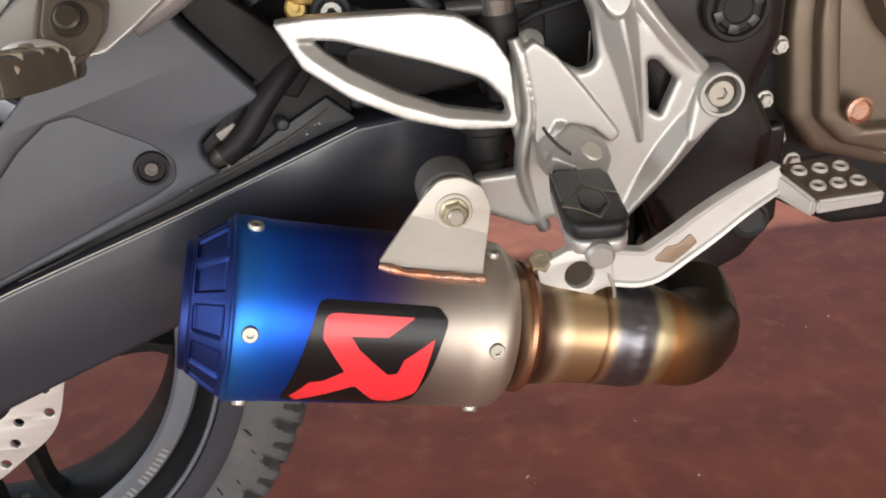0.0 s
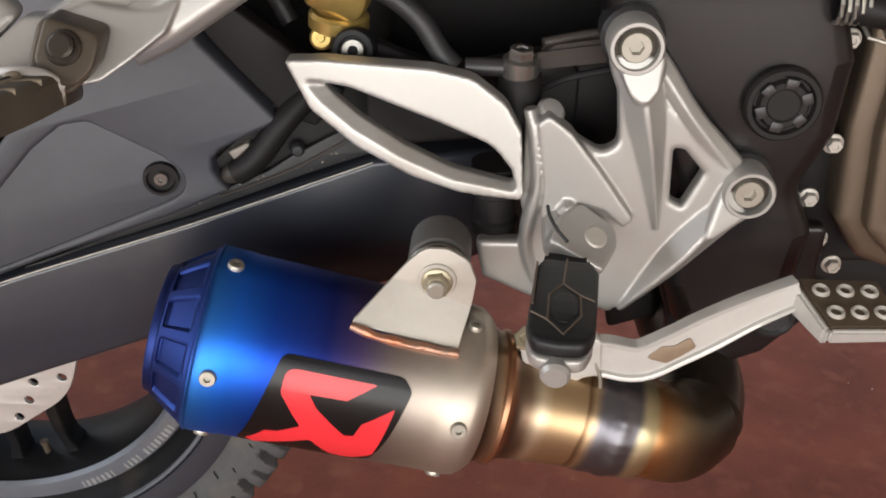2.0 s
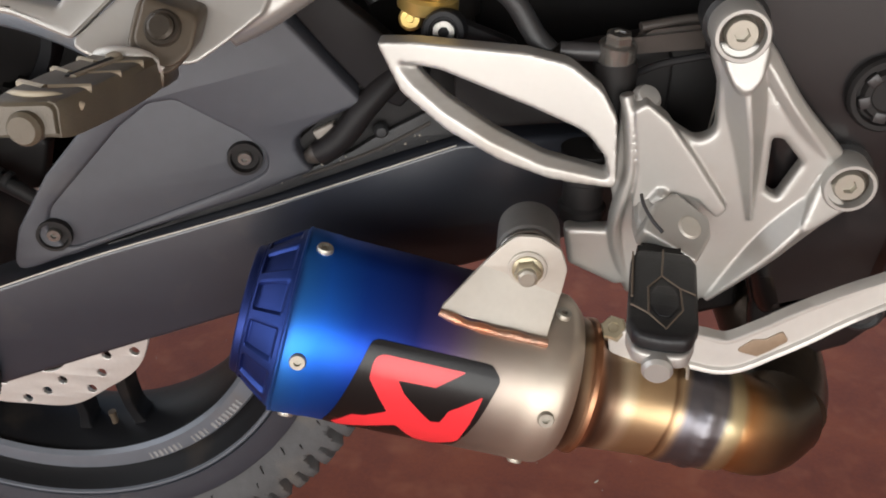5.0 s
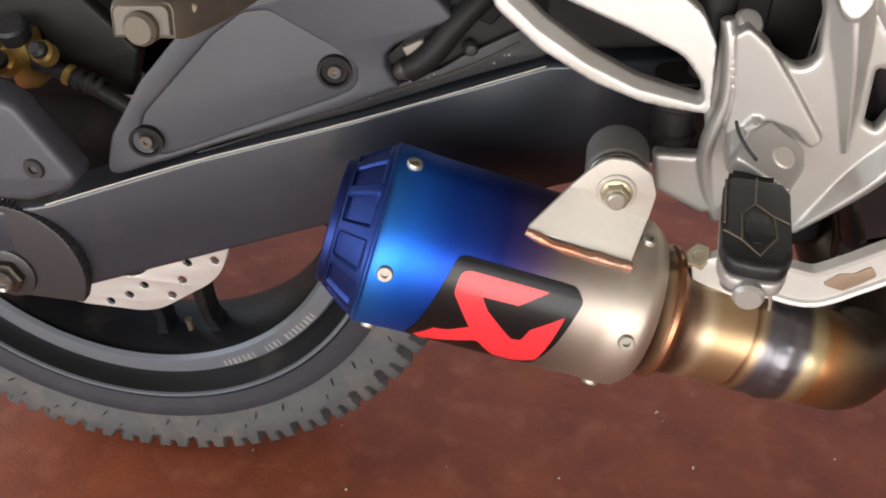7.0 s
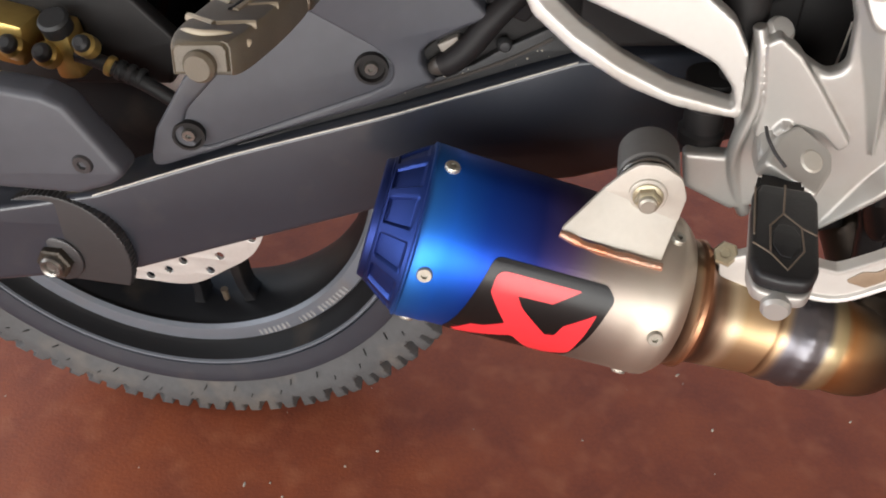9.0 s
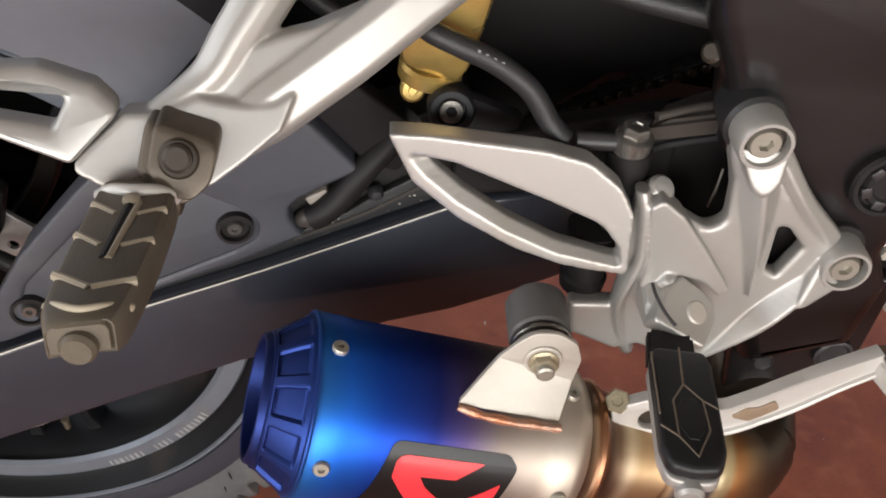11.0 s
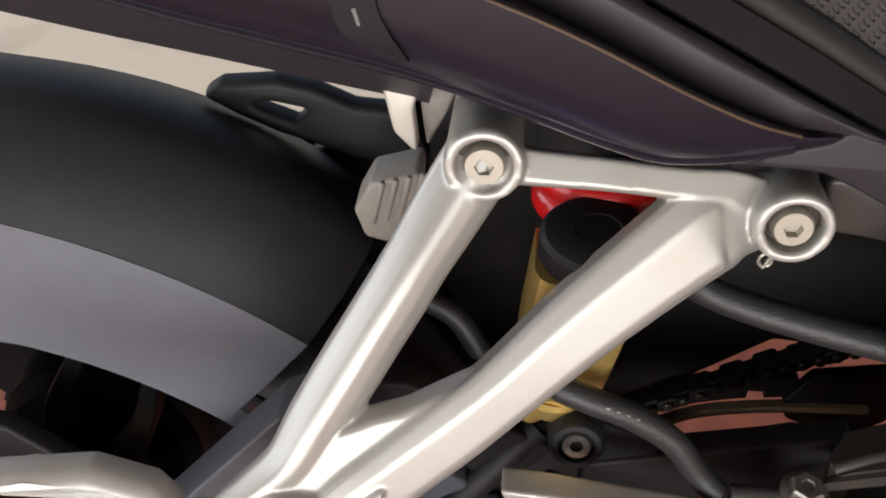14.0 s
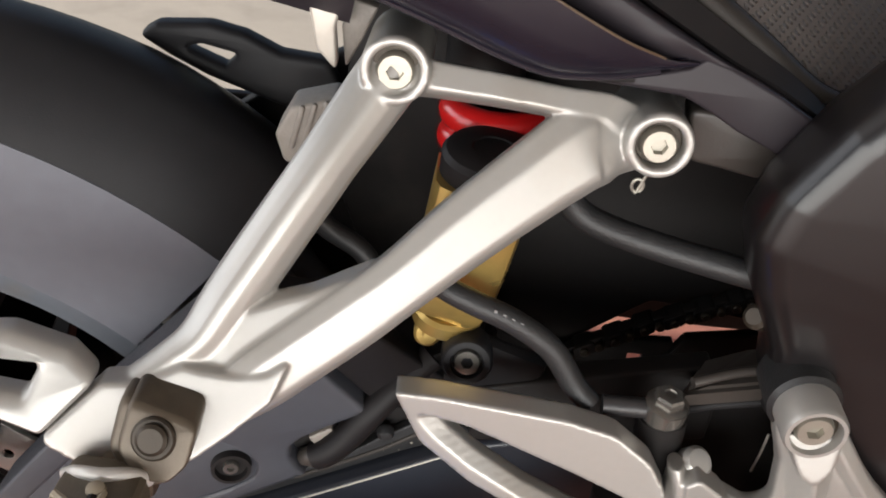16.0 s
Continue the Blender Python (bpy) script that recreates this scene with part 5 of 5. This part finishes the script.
for k in range(4):
    part("print_mark", boxed((1.6, 0.5, 2.6), at(348 + 4.2 * k, -140.4, 579.4 - 2.0 * k, 0, 24, 0), 0), M_CHALK, hoses)
mc = group_part("master_cylinder", bike, "black rear brake master cylinder with banjo bolt")
part("body", joined(lathe([(0, 0), (0, 12), (40, 12), (42, 10), (60, 9), (60, 0)], (434, -144, 530), (0.05, 0, -1), 28), lathe([(0, 0), (0, 15), (18, 15), (20, 12), (34, 12), (36, 14), (44, 13), (44, 0)], (424, -146, 478), (0, 0, -1), 28)), M_DEEP, mc)
part("banjo", lathe([(0, 0), (0, 10.5), (9, 10.5), (9, 0)], (434, -145, 530), (0.05, -0.1, 1), 28), M_DARKSTEEL, mc)
hex_bolt(mc, (434, -146, 538), 7.5, 8, M_DARKSTEEL, axis=(0.05, -0.1, 1), flange=10)
part("banjo_pipe", tube([(434, -145, 534), (420, -145, 534), (404, -145, 534)], 5), M_BLACK, mc)
part("clip_boss", lathe([(-10, 0), (-10, 8), (2, 8), (4.5, 6), (5.5, 0)], (451, -158, 514), (0.3, -0.5, 0.8), 24), M_SILVER, mc, "silver rounded boss")

# inside of the frame, with plain dark sheets added for its shaded depth
inner = group_part("inner_frame", bike, "dull black frame parts and added dark sheets")
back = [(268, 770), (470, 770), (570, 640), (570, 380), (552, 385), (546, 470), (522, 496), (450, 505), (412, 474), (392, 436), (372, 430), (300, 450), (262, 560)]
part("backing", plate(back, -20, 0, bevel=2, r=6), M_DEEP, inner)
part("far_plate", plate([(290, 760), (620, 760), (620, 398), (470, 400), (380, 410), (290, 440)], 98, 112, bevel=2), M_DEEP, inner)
part("loom", tube([(248, -62, 590), (258, -60, 566), (279, -62, 552), (292, -66, 532)], 6), M_RUBBER, inner)
part("connector", joined(plate([(235, 622, 4), (243, 637, 4), (266, 644, 3), (264, 610, 3), (249, 604, 5), (239, 607, 5)], -70, -48, bevel=2), *[boxed((2.6, 3, 24), at(246 + 6 * k, -70, 627 + 1.8 * k, 0, 14, 0), 0.9) for k in range(4)]), M_CONNECTOR, inner, "grey ribbed wiring connector")
part("tab", plate([(253, 703, 1), (269, 698, 1), (266, 686, 3), (267.5, 665, 2), (258, 676, 6)], -88, -80, bevel=1.2), M_BRACKET, inner, "bright steel subframe tab")
part("tab_strip", plate([(270, 698, 1), (284, 694, 1), (278, 680, 2), (270, 664, 1), (268, 684, 2)], -80, -72, bevel=1.2), M_CONNECTOR, inner)
part("hook", plate([(149, 639.5, 4), (160, 646.5, 6), (188, 649, 12), (207, 645, 12), (226, 636, 8), (252, 634, 6), (268, 600, 8), (226, 605, 14), (186, 619, 12), (166, 629, 8)], -7, 7, [[(174, 634.5, 2), (184, 637, 6), (203, 633, 2), (196, 625.5, 2)]], bevel=4.0, r=6), M_CROWN, inner, "black looped luggage hook")
part("side_box", plate([(424, 668), (437, 667), (477, 647), (462, 636), (443, 640), (430, 642)], -97, -80, bevel=2), M_SIDEBOX, inner, "grey plastic box under the seat")
part("cross_member", plate([(345, 508, 4), (395, 521, 4), (462, 537, 2), (470, 520, 2), (470, 486, 4), (395, 476, 4), (345, 470, 4)], -114, -100, bevel=2), M_DEEP, inner, "dull black cross member")
part("shelf", hull([(458, -108, 536), (484, -108, 549), (508, -108, 555), (440, -143, 544), (470, -137, 547), (508, -134, 552), (442, -141, 532), (508, -132, 538), (460, -108, 524), (508, -108, 536)], 2.4), M_SIDEBOX, inner, "grey-brown satin cast shelf behind the master cylinder")
part("shelf_ridge", tube([(446, -138, 546.6), (470, -131, 549.8), (504, -128, 554)], 2.6, 3), M_SIDEBOX, inner)
part("shelf_nub", lathe([(-8, 0), (-8, 6), (4, 6), (6, 4), (6, 0)], (472, -124, 578), (-0.6, -0.6, 0.5), 20), M_STAIN_SHADE, inner)
part("brake_line", tube([(446, -124, 514), (462, -127, 523), (488, -128, 530)], 2.2, seg=10), M_CROWN, inner, "thin black brake pipe")

# Dark sheet added to fill the shaded gap below the shelf.
part("dark_gap_sheet", plate([(425, 483), (455, 528), (522, 542), (530, 430), (440, 440)], -106, -100, bevel=1.5), M_DEEP, inner)
part("mount_ear", joined(lathe([(-10, 0), (-10, 13), (6, 13), (8.5, 11.5), (8.5, 8.6), (6, 8), (6, 0)], (339, -116, 531.5), (0, -1, 0.25), 32), boxed((44, 12, 34), at(356, -106, 516, 0, 20, 0), 5)), M_CROWN, inner, "black mounting ear")
socket_bolt(inner, (339, -124, 533.5), 7.2, M_DARKSTEEL, None, (0, -1, 0.25))
part("shock_lug", joined(lathe([(-14, 0), (-14, 17), (4, 17), (6, 15), (6, 0)], (333, -48, 518), (0, -1, 0.2), 32), boxed((34, 14, 60), at(340, -44, 494, 0, -14, 0), 5)), M_DEEP, inner)


chain = group_part("drive_chain", bike, "greasy black drive chain")
for i in range(20):
    x = 348 + 8.18 * i
    z = 470.7 + (x - 406) * (0.62 if x < 448.5 else 0.45) + (0 if x < 448.5 else 7.2)
    part("link", plate([(x - 5.2, z - 7.8), (x + 6.8, z - 0.8), (x + 5.2, z + 7.8), (x - 6.8, z + 0.8)], -36.5 + 2.6 * (i % 2), -23 - 2.6 * (i % 2), bevel=0.7, r=3.4), M_DEEP, chain)
    part("roller", lathe([(0, 0), (0, 2.9), (2.6, 2.9), (3.4, 2), (3.4, 0)], (x, -35.6, z), (0, -1, 0), 12), M_STAIN_SHADE, chain)
part("chain_rail", sweep([(382.1, -28.1, 431.5, 2.6, 3.4), (396.6, -28.1, 441.7, 2.6, 3.4), (415.3, -28.1, 451.9, 2.6, 3.4), (440.0, -28.1, 457.9, 2.6, 3.4), (470.7, -28.1, 461.3, 2.6, 3.4), (508.2, -28.1, 463.0, 2.6, 3.4)], SLAB), M_RAIL, inner, "worn pale chain guide strip")
part("rail_block", plate([(396.6, 444.3, 1), (414.5, 454.5, 1), (433.2, 459.6, 1), (442.6, 461.3, 1), (442.6, 467.3, 1), (451.9, 467.3, 1), (451.9, 462.2, 1), (469.0, 464.7, 1), (469.0, 479.2, 2), (435.8, 477.5, 2), (414.5, 467.3, 2), (392.3, 451.9, 2)], -24.6, -17.8, bevel=0.9), M_DEEP, inner)
part("chain_cover", plate([(365.0, 469.0), (390.6, 480.9, 2), (406.8, 496.2, 2), (414.5, 510.7, 2), (433.2, 521.8, 2), (445.1, 516.7, 2), (525.2, 542.2), (525.2, 571.2), (365.0, 571.2)], -16, -11, bevel=0.9), M_DEEP, inner, "black cover over the chain")
part("sprocket_guard", plate([(462.2, 463.9, 6), (465.6, 450.2, 6), (475.8, 445.1, 6), (486.0, 448.5, 5), (492.0, 442.6, 5), (503.1, 440.0, 5), (513.3, 444.3, 5), (521.8, 451.9), (521.8, 494.5), (474.1, 486.0)], -28, -21, bevel=1.3), M_DEEP, inner, "black notched guard round the front sprocket")
# Two added dark sheets hide floor that should lie in shade.
part("frame_dark_sheet", plate([(190, 585), (232, 618), (300, 650), (300, 420), (200, 440), (170, 500)], 20, 32, bevel=3), M_DEEP, inner)
part("wheel_dark_sheet", plate([(-230, 330), (-230, 560), (290, 560), (330, 470), (290, 430), (60, 380), (-40, 340)], 96, 104, bevel=2), M_DEEP, inner)
part("sprocket", lathe([(84, 40), (84, 104), (90, 106), (90, 40)], (0, 0, 305), (0, 1, 0), 84, warp=lambda s, r, a: r + (3 * math.cos(42 * a) if r > 100 else 0)), M_DEEP, wheel)


def grit():
    bm = bmesh.new()
    rng = random.Random(7)
    for _ in range(170):
        x, y = rng.uniform(-0.5, 1.0), rng.uniform(-0.42, 0.35)
        bmesh.ops.create_icosphere(bm, subdivisions=1, radius=rng.choice((0.0005, 0.0007, 0.0009, 0.0014)), matrix=pose(x, y, 0.0006, rng.uniform(0, 90), rng.uniform(0, 90)) @ Matrix.Diagonal((1, rng.uniform(0.6, 2.2), 0.7, 1)))
    return bm


tagged(part("grit", grit(), M_CONCRETE, None), "pale grit scattered on the red floor", "grit", kind="stuff")
